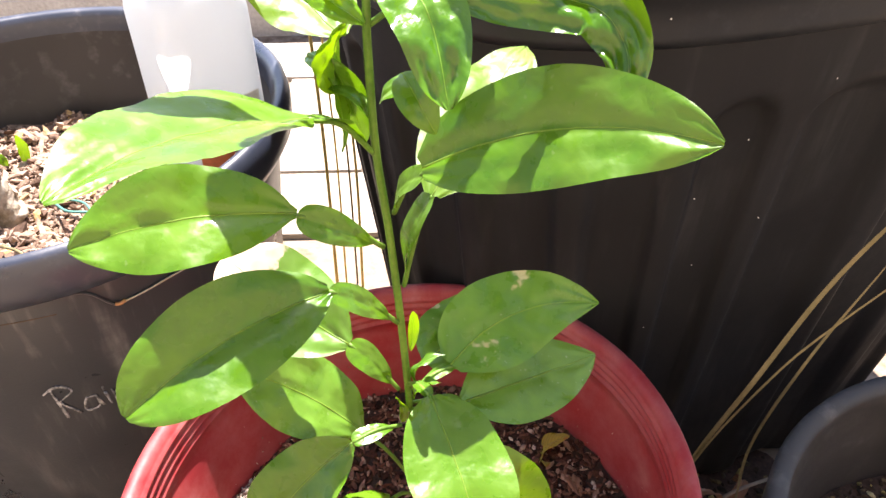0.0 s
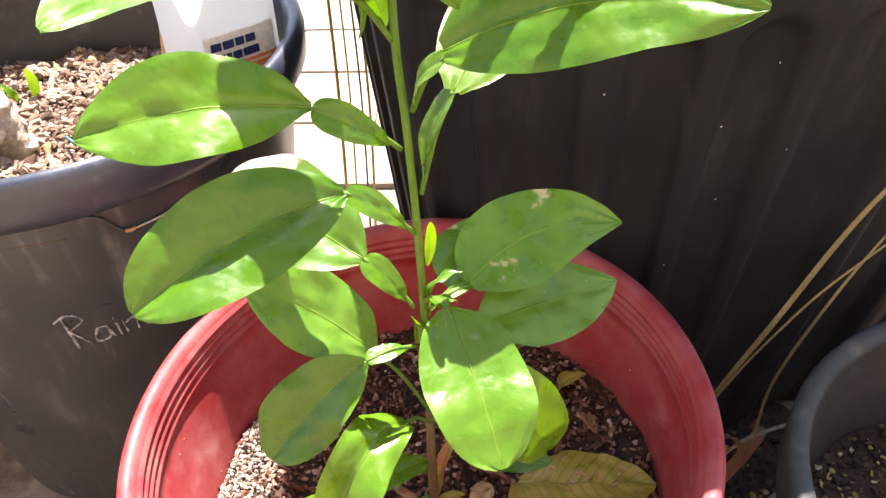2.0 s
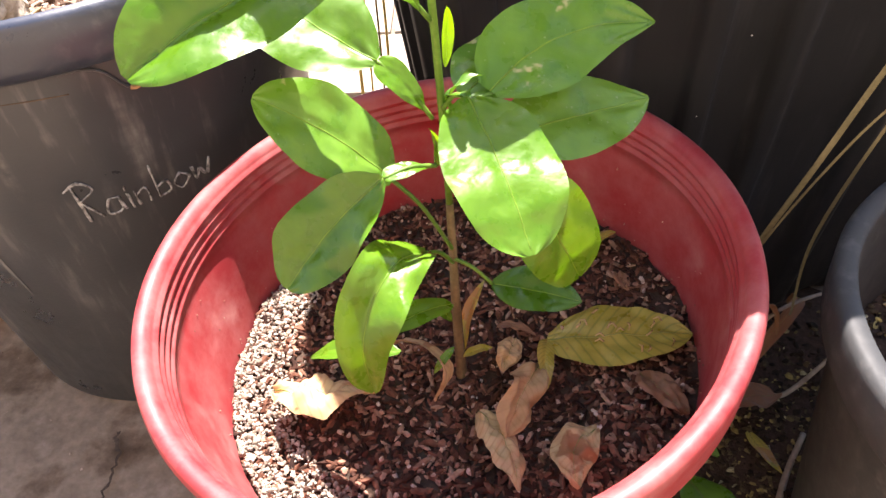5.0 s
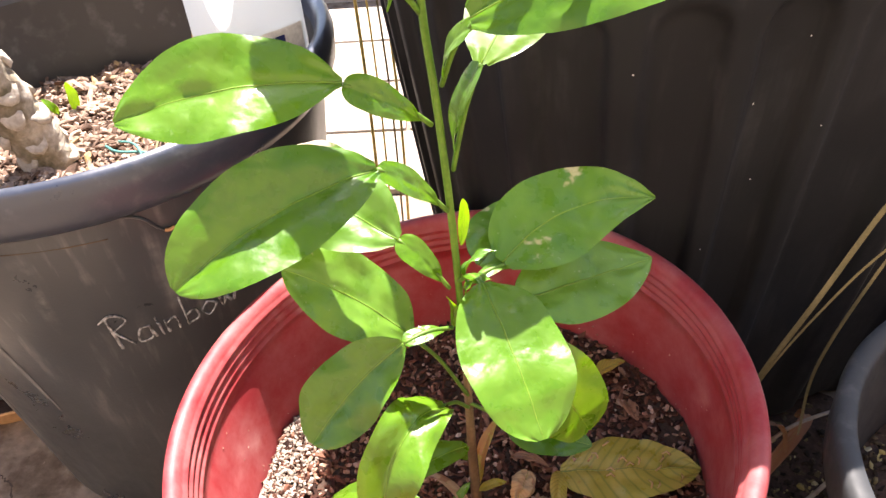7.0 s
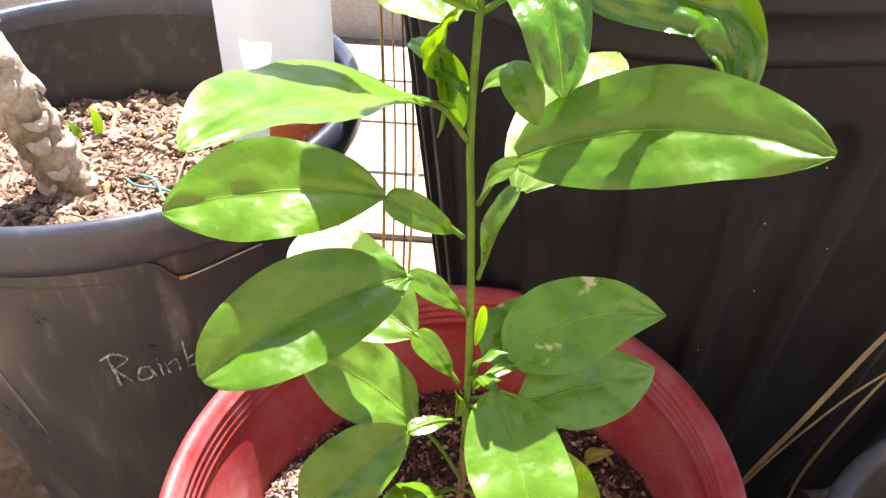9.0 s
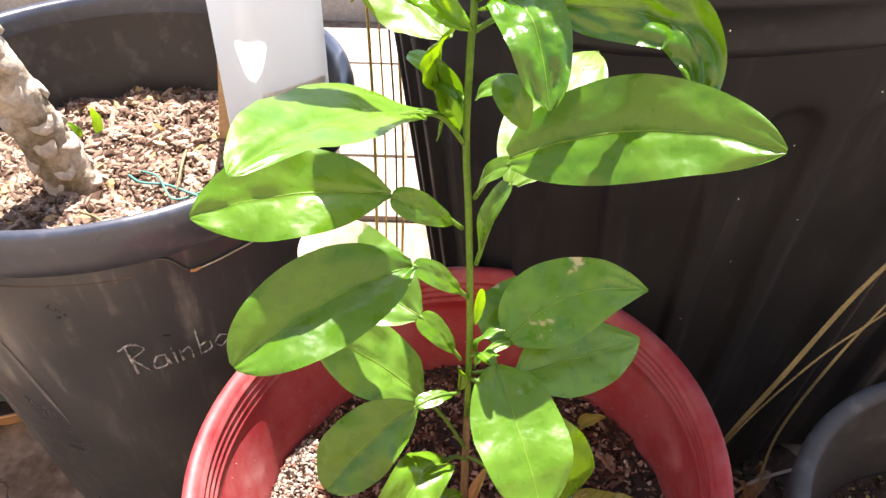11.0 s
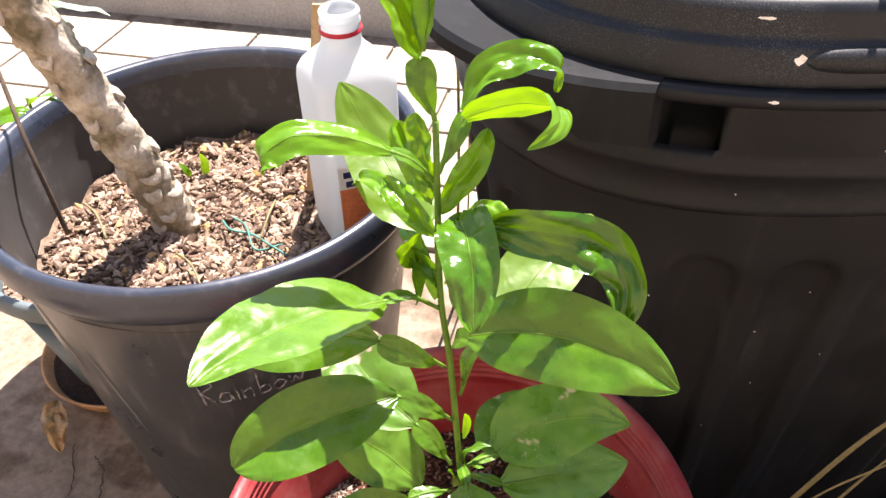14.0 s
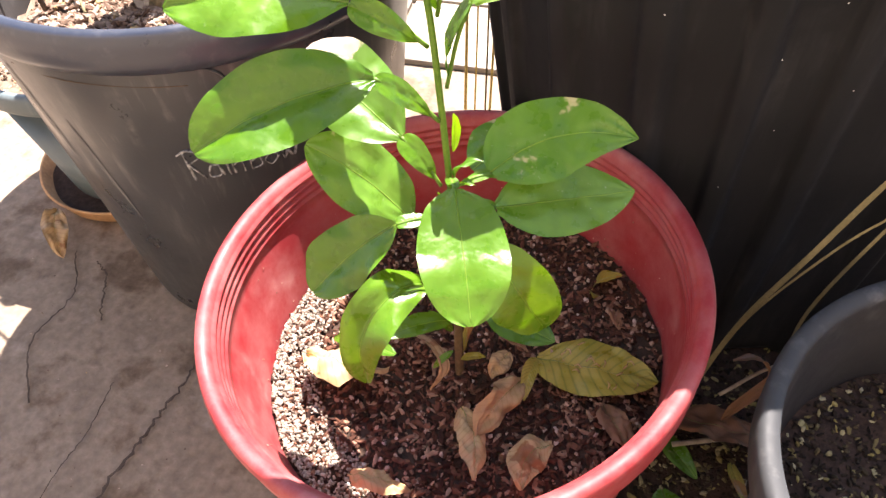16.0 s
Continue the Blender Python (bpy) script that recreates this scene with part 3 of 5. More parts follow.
# chalk letters drawn stroke by stroke, each in a box one letter high
STROKES = {
    "R": [((0.05, 0.95), (0.10, 0.5), (0.14, 0.0)), ((-0.12, 0.86), (0.22, 1.0), (0.48, 0.78), (0.12, 0.52)), ((0.12, 0.52), (0.5, 0.04))],
    "a": [((0.40, 0.42), (0.14, 0.40), (0.08, 0.10), (0.36, 0.10), (0.42, 0.42)), ((0.42, 0.42), (0.46, 0.06))],
    "i": [((0.1, 0.42), (0.13, 0.05)), ((0.08, 0.60), (0.10, 0.56))],
    "n": [((0.04, 0.42), (0.08, 0.05)), ((0.07, 0.30), (0.26, 0.44), (0.34, 0.28), (0.37, 0.04))],
    "b": [((0.08, 0.92), (0.12, 0.06)), ((0.12, 0.34), (0.36, 0.40), (0.40, 0.10), (0.12, 0.06))],
    "o": [((0.24, 0.44), (0.05, 0.26), (0.22, 0.04), (0.42, 0.24), (0.24, 0.44))],
    "w": [((0.02, 0.44), (0.12, 0.06), (0.26, 0.32), (0.40, 0.06), (0.52, 0.46))],
}
rng = random.Random(8)
pen, wide, high = 0.0, 0.0325, 0.041
for letter, step_ in zip("Rainbow", (0.56, 0.52, 0.22, 0.46, 0.50, 0.50, 0.5)):
    vs, fs = [], []
    for stroke in STROKES[letter]:
        for again in range(2):
            line = smooth_line([((pen + x) * wide + rng.gauss(0, 0.0006), y * high + rng.gauss(0, 0.0006), 0) for x, y in stroke], 6)
            pts = [tub_wall(radians(-74.5) + q.x / 0.205, 0.285 + q.y + 0.04 * q.x, 0.0006) for q in line]
            tv, tf = tube(pts, [0.0007 + 0.0006 * abs(noise.noise(Vector((q.x * 300, q.y * 300, again)))) for q in line], 5)
            k = len(vs)
            vs += tv
            fs += [tuple(k + i for i in f) for f in tf]
    mesh_part("chalk_letter", vs, fs, CHALK, tub)
    pen += step_

# moulded grip below the tub's rim: a thin raised outline
def seam(points, radius, mat, out=0.001, label=""):
    line = smooth_line([tub_wall(radians(a), z, out) for a, z in points], 7)
    sv_, sf_ = tube(line, radius, 6)
    return mesh_part("moulded_seam", sv_, sf_, mat, tub, label)


seam([(-78, 0.4235), (-68, 0.424), (-62, 0.4225), (-59, 0.416), (-56.5, 0.402), (-54.5, 0.397), (-49, 0.3985), (-43, 0.400), (-36, 0.398), (-28, 0.393)], 0.0011, BLACK)
seam([(-53.5, 0.3975), (-49, 0.3988), (-43, 0.4003), (-37, 0.3985)], 0.0007, SCAR, 0.0022, "pale edge")
seam([(-112, 0.408), (-98, 0.409), (-86, 0.4095), (-74, 0.408), (-66, 0.4065)], 0.0006, CRACK, 0.0002, "thin dark line")
seam([(-55.6, 0.3985), (-54.6, 0.3972), (-53.6, 0.3982)], 0.0016, CLAY, 0.002, "rusty scrap caught on the seam")
# vertical pale smears on the tub's shoulder
for a0, z0, z1, w in ((-118, 0.405, 0.29, 0.010), (-104, 0.35, 0.20, 0.006), (-126, 0.36, 0.16, 0.012)):
    vs, fs = [], []
    for k in range(13):
        u = k / 12
        half = w * (0.25 + 0.75 * math.sin(math.pi * u)) * (1 + 0.4 * noise.noise(Vector((a0, u * 5, 0)))) / 0.2
        vs += [tub_wall(radians(a0 + 6 * u) + q * half, z0 + (z1 - z0) * u, 0.0004) for q in (-0.5, 0, 0.5)]
        if k:
            b_ = 3 * k
            fs += [(b_ - 3, b_ - 2, b_ + 1, b_), (b_ - 2, b_ - 1, b_ + 2, b_ + 1)]
    mesh_part("dirt_smear", vs, fs, SMEAR, tub, "faint pale smear")

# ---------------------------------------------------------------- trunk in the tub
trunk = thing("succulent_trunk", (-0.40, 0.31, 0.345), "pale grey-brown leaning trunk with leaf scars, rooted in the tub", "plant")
tl = smooth_line([(-0.398, 0.312, 0.325), (-0.407, 0.300, 0.39), (-0.419, 0.284, 0.47), (-0.438, 0.262, 0.57), (-0.462, 0.24, 0.68), (-0.475, 0.228, 0.78)], 7)
fine = smooth_line(tl[::3] + [tl[-1]], 14)
lv, lf = tube(fine, [0.0262 - 0.003 * min(1, i / 40) for i in range(len(fine))], 48)
for i in range(len(fine)):
    for k in range(48):
        q = lv[i * 48 + k]
        o = (q - fine[i]).normalized()
        bump = 0.0022 * noise.noise(Vector((k / 48 * 9, i * 0.22, 1.5))) + 0.0012 * noise.noise(q * 160)
        lv[i * 48 + k] = q + o * bump
mesh_part("trunk", lv, lf, TRUNKBARK, trunk)
rng = random.Random(5)
for k in range(56):
    f = (k + 0.5) / 56 * (len(fine) - 6) + 2
    i = int(f)
    a = k * 2.4 + rng.uniform(-0.3, 0.3)
    p, d = fine[i].lerp(fine[i + 1], f - i), (fine[i + 1] - fine[i]).normalized()
    s = d.cross(Vector((0.3, 0.9, 0.2))).normalized()
    r = 0.0245
    half, tall, jut = rng.uniform(0.28, 0.62), rng.uniform(0.003, 0.008), rng.uniform(0.002, 0.0052)
    vs, fs = [], []
    for jj in range(9):
        q = jj / 8 * 2 - 1
        o = s * math.cos(a + q * half) + d.cross(s) * math.sin(a + q * half)
        w = math.sqrt(max(0.0, 1 - q * q))
        c = p + d * (0.010 * q * q + rng.gauss(0, 0.0009))
        vs += [c + o * (r - 0.001) - d * tall * w, c + o * (r + jut * w) - d * tall * 0.5 * w, c + o * (r + jut * 0.8 * w) + d * tall * 0.5 * w, c + o * (r - 0.001) + d * tall * 1.6 * w]
    for jj in range(8):
        for m_ in range(3):
            fs.append((4 * jj + m_, 4 * jj + 4 + m_, 4 * jj + 5 + m_, 4 * jj + 1 + m_))
    mesh_part("leaf_scar", vs, fs, SCAR, trunk)

leaf(trunk, (-0.462, 0.255, 0.625), (-0.405, 0.30, 0.615), 0.030, 10, 0.15, 0, 12, mat=PALELEAF, name="young_leaf", label="pale bluish young leaf", wave=0.1)
leaf(trunk, (-0.455, 0.255, 0.635), (-0.428, 0.275, 0.640), 0.018, 10, 0.15, 0, 12, mat=YOUNG, name="young_leaf", wave=0.1)
# unseen limb and leaf crown added above the trunk to shade the floor
shade_branches = ([(-0.475, 0.228, 0.775), (-0.50, 0.26, 0.88), (-0.62, 0.30, 0.96), (-0.73, 0.33, 1.02)],)
for k, pts in enumerate(shade_branches):
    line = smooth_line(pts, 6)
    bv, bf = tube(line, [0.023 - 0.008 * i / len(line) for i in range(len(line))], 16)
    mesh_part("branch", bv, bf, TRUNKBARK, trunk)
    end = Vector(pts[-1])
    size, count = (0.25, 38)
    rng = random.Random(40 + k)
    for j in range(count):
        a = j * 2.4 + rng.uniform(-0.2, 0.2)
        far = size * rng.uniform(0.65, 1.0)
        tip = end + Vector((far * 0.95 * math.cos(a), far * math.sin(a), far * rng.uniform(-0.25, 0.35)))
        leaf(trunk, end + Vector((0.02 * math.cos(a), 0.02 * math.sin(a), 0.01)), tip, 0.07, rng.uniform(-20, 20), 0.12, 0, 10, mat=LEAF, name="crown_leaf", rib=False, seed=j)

# ---------------------------------------------------------------- milk bottle
BOT = pose(-0.190, 0.352, 0.356, 0, 0, 40)
bottle = thing("milk_bottle", (0, 0, 0), "white milky plastic milk bottle without its cap, orange label", "bottle", m=BOT)


def squircle(half, corner, n=40):
    out = []
    for k in range(n):
        a = 2 * math.pi * k / n
        c, s = math.cos(a), math.sin(a)
        e = 2 / corner
        out.append((half * math.copysign(abs(c) ** e, c), half * math.copysign(abs(s) ** e, s)))
    return out


def loft(sections):
    vs, fs = [], []
    n = len(sections[0][0])
    for sec, z in sections:
        vs += [(x, y, z) for x, y in sec]
    for i in range(len(sections) - 1):
        for k in range(n):
            fs.append((i * n + k, i * n + (k + 1) % n, (i + 1) * n + (k + 1) % n, (i + 1) * n + k))
    return vs, fs


secs = [(squircle(h, c), z) for h, c, z in ((0.036, 4, 0.0), (0.043, 5, 0.006), (0.0445, 5, 0.02), (0.0445, 5, 0.188), (0.0435, 4.5, 0.198), (0.040, 3.6, 0.207),
                                            (0.033, 2.8, 0.216), (0.025, 2.2, 0.224), (0.0205, 2, 0.231), (0.0195, 2, 0.238), (0.0195, 2, 0.244))]
lv, lf = loft(secs)
lf.append(tuple(reversed(range(40))))
local_part("bottle_body", lv, lf, BOTTLE, bottle)
lv, lf = loft([(squircle(r, 2), z) for r, z in ((0.0200, 0.2405), (0.0215, 0.2415), (0.0215, 0.2445), (0.0200, 0.2455))])
local_part("seal_ring", lv, lf, REDRING, bottle, "red tamper ring")
lv, lf = loft([(squircle(r, 2), z) for r, z in ((0.0190, 0.243), (0.0190, 0.250), (0.0205, 0.251), (0.0205, 0.2535), (0.0190, 0.2545), (0.0190, 0.258), (0.0203, 0.259), (0.0203, 0.2615), (0.0185, 0.264), (0.0165, 0.264), (0.0160, 0.24))])
local_part("neck", lv, lf, BOTTLE, bottle)


def face_patch(name, x0, x1, z0, z1, out, mat, parent, label="", nx=8):
    """A sheet that hugs the bottle's face towards local -y."""
    vs, fs = [], []
    for i in range(nx + 1):
        x = x0 + (x1 - x0) * i / nx
        y = -0.0445 * max(0.0, 1 - (abs(x) / 0.0445) ** 5) ** 0.2 - out
        vs += [(x, y, z0), (x, y, z1)]
        if i:
            fs.append((2 * i - 2, 2 * i, 2 * i + 1, 2 * i - 1))
    return local_part(name, vs, fs, mat, parent, label)


face_patch("label", -0.034, 0.034, 0.010, 0.114, 0.0006, LABEL, bottle, "white paper label")
for nm, a in (("label_print", (-0.034, 0.034, 0.010, 0.086, 0.0012, ORANGE)),):
    face_patch(nm, *a, bottle, "orange print")
for x0, z0, widths in ((-0.029, 0.1005, (0.011, 0.012, 0.010, 0.011)), (-0.027, 0.0890, (0.011, 0.006, 0.010, 0.017))):
    for w in widths:
        face_patch("logo_bar", x0, x0 + w - 0.0014, z0, z0 + 0.0076, 0.0018, NAVY, bottle, "dark blue bar", 3)
        x0 += w
face_patch("logo_stroke", -0.014, 0.026, 0.081, 0.0835, 0.0020, PALE, bottle, "pale curved stroke")
cu = bpy.data.curves.new("milk", "FONT")
cu.body, cu.size, cu.resolution_u = "Milk", 0.016, 3
tob = new("milk", cu)
tme = bpy.data.meshes.new_from_object(tob.evaluated_get(bpy.context.evaluated_depsgraph_get()))
bpy.data.objects.remove(tob)
local_part("label_word", [(v.co.x - 0.004, -0.0445 - 0.0022, 0.058 + v.co.y) for v in tme.vertices], [tuple(p.vertices) for p in tme.polygons], PALE, bottle, "pale lettering", False)

# ---------------------------------------------------------------- bin
BX, BY = 0.202, 0.425
BIN_AT = pose(BX, BY, 0, 0, 0, 15.5)
bin_ = thing("ribbed_planter", (0, 0, 0), "large black ribbed plastic planter tub with a stepped speckled rim", "planter", m=BIN_AT)


def rounded_square(a):
    c, s_ = abs(math.cos(a)), abs(math.sin(a))
    return (c ** 2.9 + s_ ** 2.9) ** (-1 / 2.9)


def flutes(a, r, z):
    q = r * rounded_square(a)
    deg = math.degrees(a) - 360 * (a > math.pi)
    if 0.652 < z < 0.689 and -122.5 < deg < -115.2:
        return q - 0.030
    if z > 0.575 or r < 0.15:
        return q
    u = abs(((a * 24 + 0.4) / (2 * math.pi)) % 1 - 0.5) / 0.40
    if u >= 1:
        return q
    arch = 0.556 - 0.034 * (1 - math.sqrt(1 - u * u))
    k = min(1.0, max(0.0, (arch - z) / 0.012)) * min(1.0, (1 - u) / 0.34)
    return q - 0.0100 * k * k * (3 - 2 * k)


def squared(a, r, z):
    return r * rounded_square(a)


def oblong(verts):
    """The planter is longer towards one end."""
    return [(v[0] * 1.75 if v[0] > 0 else v[0], v[1], v[2]) for v in verts]


def bin_half(z):
    return 0.2158 + 0.116 * z


prof = [(0.0, 0.0), (0.205, 0.0), (0.213, 0.008)] + [(bin_half(z), z) for z in [0.02 + 0.05 * k for k in range(9)] + [0.455 + 0.006 * k for k in range(20)]] + [(bin_half(0.585), 0.585), (0.2850, 0.598)]
lv, lf = lathe(prof, 560, flutes)
local_part("planter_wall", oblong(lv), lf, BIN, bin_)
prof = [(0.2850, 0.598), (0.2896, 0.602), (0.2900, 0.607), (0.2884, 0.611), (0.2886, 0.630), (0.2915, 0.633), (0.2920, 0.638), (0.2900, 0.642),
        (0.2904, 0.6515), (0.2905, 0.6525), (0.2912, 0.6882), (0.2913, 0.6892), (0.2916, 0.6895)]
lv, lf = lathe(prof, 560, flutes)
# the hand hole drops behind its lip
lv = [(v[0], v[1], 0.606) if abs(v[2] - 0.6525) < 1e-4 and -122.5 < math.degrees(math.atan2(v[1], v[0])) < -115.2 else v for v in lv]
local_part("collar", oblong(lv), lf, SHADED_BINRIM, bin_, "stepped black collar with two raised bands")
lv, lf = lathe([(0.2916, 0.6895), (0.3020, 0.6900), (0.3042, 0.6920), (0.3045, 0.6965), (0.3030, 0.6995), (0.298, 0.7005), (0.283, 0.7005), (0.277, 0.690)], 220, squared)
local_part("rim", oblong(lv), lf, SHADED_BINRIM, bin_, "flat black flange under the collar")
lprof = [(0.2955, 0.7010), (0.2960, 0.7035), (0.2945, 0.7090), (0.2915, 0.7220), (0.2895, 0.7245), (0.2868, 0.7255), (0.2852, 0.7290), (0.2840, 0.7400), (0.2810, 0.7455), (0.2760, 0.7480), (0.2710, 0.7470),
         (0.2680, 0.7400), (0.264, 0.70), (0.262, 0.64)]
lv, lf = lathe(lprof, 220, squared)
local_part("upper_rim", oblong(lv), lf, LID, bin_, "speckled dusty black upper collar")


def on_bin(deg, r, z):
    a = radians(deg)
    return Vector((r * rounded_square(a) * math.cos(a), r * rounded_square(a) * math.sin(a), z))


def bin_grip():
    """The flange widened into a handle, deep and open at one end."""
    keys = [(-178, 0.006), (-168, 0.024), (-158, 0.035), (-148, 0.037), (-138, 0.031), (-129, 0.020), (-122.3, 0.011)]
    vs, fs = [], []
    cols = [(keys[int(q)][0] + (keys[min(int(q) + 1, 6)][0] - keys[int(q)][0]) * (q % 1), keys[int(q)][1] + (keys[min(int(q) + 1, 6)][1] - keys[int(q)][1]) * (q % 1)) for q in [k / 8 for k in range(49)]]
    for deg, out in cols:
        a = radians(deg)
        c, s_ = math.cos(a), math.sin(a)
        b = 0.2985 * rounded_square(a)
        r = b + out
        low = 0.684 - 0.029 * min(1.0, max(0.0, (deg + 136) / 7))
        vs += [(q * c, q * s_, z) for q, z in ((b - 0.012, 0.7022), (r - 0.004, 0.7008), (r, 0.6970), (r, max(0.688, low)), (r - 0.003, low + 0.002), (r - 0.007, low), (b - 0.012, low - 0.004))]
    n = 7
    for i in range(len(cols) - 1):
        for k in range(n - 1):
            fs.append((i * n + k, i * n + n + k, i * n + n + k + 1, i * n + k + 1))
    fs.append(tuple(range(n)))
    fs.append(tuple(reversed(range((len(cols) - 1) * n, len(cols) * n))))
    return local_part("grip", vs, fs, BIN, bin_, "", False)


bin_grip()
# moulded lug on the collar, scuffed white at both ends
vs, fs = [], []
for i in range(25):
    u = i / 24 * 2 - 1
    w = (1 - u ** 4) ** 0.5
    for k in range(9):
        b_ = math.pi * k / 8
        vs.append(on_bin(-100.5 + 8.5 * u, 0.2895 + 0.0075 * w * math.sin(b_), 0.7165 + 0.0085 * w * math.cos(b_)))
    if i:
        for k in range(8):
            fs.append((9 * i - 9 + k, 9 * i + k, 9 * i + k + 1, 9 * i - 8 + k))
local_part("lug", vs, fs, LID, bin_)


def scuff(deg, r, z, w, h, seed):
    rng = random.Random(seed)
    m = 11
    vs = [on_bin(deg + math.degrees(w * rng.uniform(0.55, 1.0) * math.cos(2 * math.pi * k / m) / 0.31), r, z + h * rng.uniform(0.5, 1.0) * math.sin(2 * math.pi * k / m)) for k in range(m)]
    return local_part("white_scuff", vs, [tuple(range(m))], LABEL, bin_, "chalky white scuff", False)


scuff(-109.2, 0.2968, 0.7195, 0.0042, 0.0040, 1)
scuff(-91.8, 0.2968, 0.7195, 0.0036, 0.0034, 2)
scuff(-110.8, 0.3052, 0.6965, 0.0036, 0.0014, 3)
scuff(-97.0, 0.2962, 0.7055, 0.0017, 0.0017, 4)
scuff(-113.5, 0.2853, 0.7385, 0.0060, 0.0012, 5)
for k, (deg, z) in enumerate(((-103.0, 0.472), (-112, 0.62), (-96, 0.655), (-93, 0.663), (-120, 0.505), (-86, 0.560), (-100, 0.40), (-90, 0.44), (-106, 0.33), (-97, 0.52))):
    scuff(deg, (bin_half(z) if z < 0.59 else 0.2912) + 0.0005, z, 0.0008, 0.0008, 20 + k)

# ---------------------------------------------------------------- grey pot, blue pot, saucer
GX, GY = 0.408, -0.08
grey = thing("grey_pot", (GX, GY, 0), "faded grey plastic pot of dark compost", "plant pot")
prof = [(0.0, 0.0), (0.13, 0.0), (0.134, 0.005), (0.163, 0.30), (0.165, 0.302), (0.174, 0.304), (0.1765, 0.309), (0.1775, 0.338), (0.1755, 0.344), (0.172, 0.345), (0.1645, 0.344),
        (0.1630, 0.338), (0.161, 0.33), (0.1615, 0.326), (0.160, 0.318), (0.1605, 0.314), (0.159, 0.306), (0.152, 0.24), (0.13, 0.02), (0.0, 0.02)]
lv, lf = lathe(prof[:5], 96)
local_part("pot_wall", lv, lf, GREY, grey)
lv, lf = lathe(prof[4:12], 112)
local_part("rim", lv, lf, GREY, grey, "broad flat grey rim")
lv, lf = lathe(prof[11:], 96)
local_part("inner_wall", lv, lf, SHADED_INNER, grey)
grey_soil = thing("compost", (GX, GY, 0), "dark damp compost with yellow flecks in the grey pot", "soil", kind="stuff")
soil_disc("compost_bed", 0.152, 0.245, SOIL, grey_soil, 9)
chips("compost_chip", in_disc(0.150, 0.245, 9), 4500, 0.0045, CHIPS_DARK, grey_soil, 31, 2.2, 0.5)

blue = thing("blue_pot", (-0.597, 0.388, 0.012), "blue-grey plastic pot standing in a clay saucer", "plant pot")
prof = [(0.0, 0.005), (0.098, 0.005), (0.103, 0.01), (0.145, 0.205), (0.158, 0.208), (0.162, 0.214), (0.163, 0.232), (0.159, 0.238), (0.152, 0.238), (0.148, 0.232), (0.14, 0.19), (0.09, 0.02), (0.0, 0.02)]
lv, lf = lathe(prof[:4] + prof[10:], 72)
local_part("pot_wall", lv, lf, BLUE, blue)
lv, lf = lathe(prof[3:11], 72)
local_part("rim", lv, lf, BLUE, blue)
blue_soil = thing("bark_mulch", (-0.597, 0.388, 0.012), "dry tan mulch in the blue-grey pot", "mulch", kind="stuff")
soil_disc("mulch_bed", 0.139, 0.19, SOIL_TAN, blue_soil, 13, 0.01, 14, 48)
chips("mulch_chip", in_disc(0.135, 0.19, 13, 0.01), 900, 0.006, CHIPS_TAN, blue_soil, 41)
saucer = thing("saucer", (-0.604, 0.378, 0), "brown clay saucer on the concrete under the blue-grey pot", "saucer")
lv, lf = lathe([(0.0, 0.002), (0.115, 0.002), (0.120, 0.006), (0.130, 0.03), (0.1325, 0.033), (0.1285, 0.034), (0.118, 0.012), (0.0, 0.010)], 72)
local_part("saucer_body", lv, lf, CLAY, saucer)
soil_disc("saucer_dirt", 0.120, 0.016, SOIL, saucer, 19, 0.004, 8, 40)

# ---------------------------------------------------------------- citrus plant
plant = thing("citrus_plant", (0.012, -0.013, 0.24), "young citrus plant with glossy green leaves in the red pot", "plant")
sl = smooth_line([(0.012, -0.013, 0.225), (0.011, -0.010, 0.30), (0.011, -0.006, 0.38), (0.011, -0.016, 0.465), (0.010, -0.023, 0.53), (0.008, -0.027, 0.585),
                  (0.006, -0.034, 0.63), (0.007, -0.042, 0.68), (0.008, -0.044, 0.70), (0.007, -0.040, 0.75)], 6)
lower, upper = sl[:14], sl[13:]
lv, lf = tube(lower, [0.0042 - 0.0018 * i / 13 for i in range(14)], 10)
mesh_part("woody_stem", lv, lf, BARKSTEM, plant, "brown woody lower stem")
lv, lf = tube(upper, [0.0022 - 0.0007 * i / len(upper) for i in range(len(upper))], 10)
mesh_part("green_stem", lv, lf, GREENSTEM, plant)


def petiole(a, b, width=0.014, roll=0, wing=True, mat=None, rise=0.1):
    """A leaf stalk with the leafy wing that this citrus carries."""
    a, b = Vector(a), Vector(b)
    m = (a + b) / 2 + Vector((0, 0, rise * (b - a).length))
    pts = smooth_line([a, m, b], 6)
    pv, pf = tube(pts, [0.0013] * len(pts), 6)
    st = mesh_part("leaf_stalk", pv, pf, GREENSTEM, plant)
    if wing:
        leaf(plant, a.lerp(b, 0.12), b, width, roll, rise, 0, 12, mat=mat, name="stalk_wing", fat=(0.9, 0.35), rib=False)
    return st


# large leaves, from the lowest to the highest
leaf(plant, (-0.002, -0.037, 0.383), (-0.034, -0.094, 0.330), 0.036, 32, 0, 0, 30, via=[(-0.015, -0.058, 0.398), (-0.028, -0.080, 0.392), (-0.036, -0.092, 0.365)], mat=LEAF, wave=0.13, fat=(0.5, 0.6), crinkle=0.04)
leaf(plant, (0.009, -0.022, 0.323), (-0.035, -0.062, 0.338), 0.018, 10, 0.1, mat=LEAF)
leaf(plant, (-0.02, -0.07, 0.335), (-0.083, -0.043, 0.298), 0.016, 10, 0.1, mat=LEAF)
leaf(plant, (0.035, -0.012, 0.33), (0.09, -0.027, 0.327), 0.030, -20, 0.05, mat=LEAF)
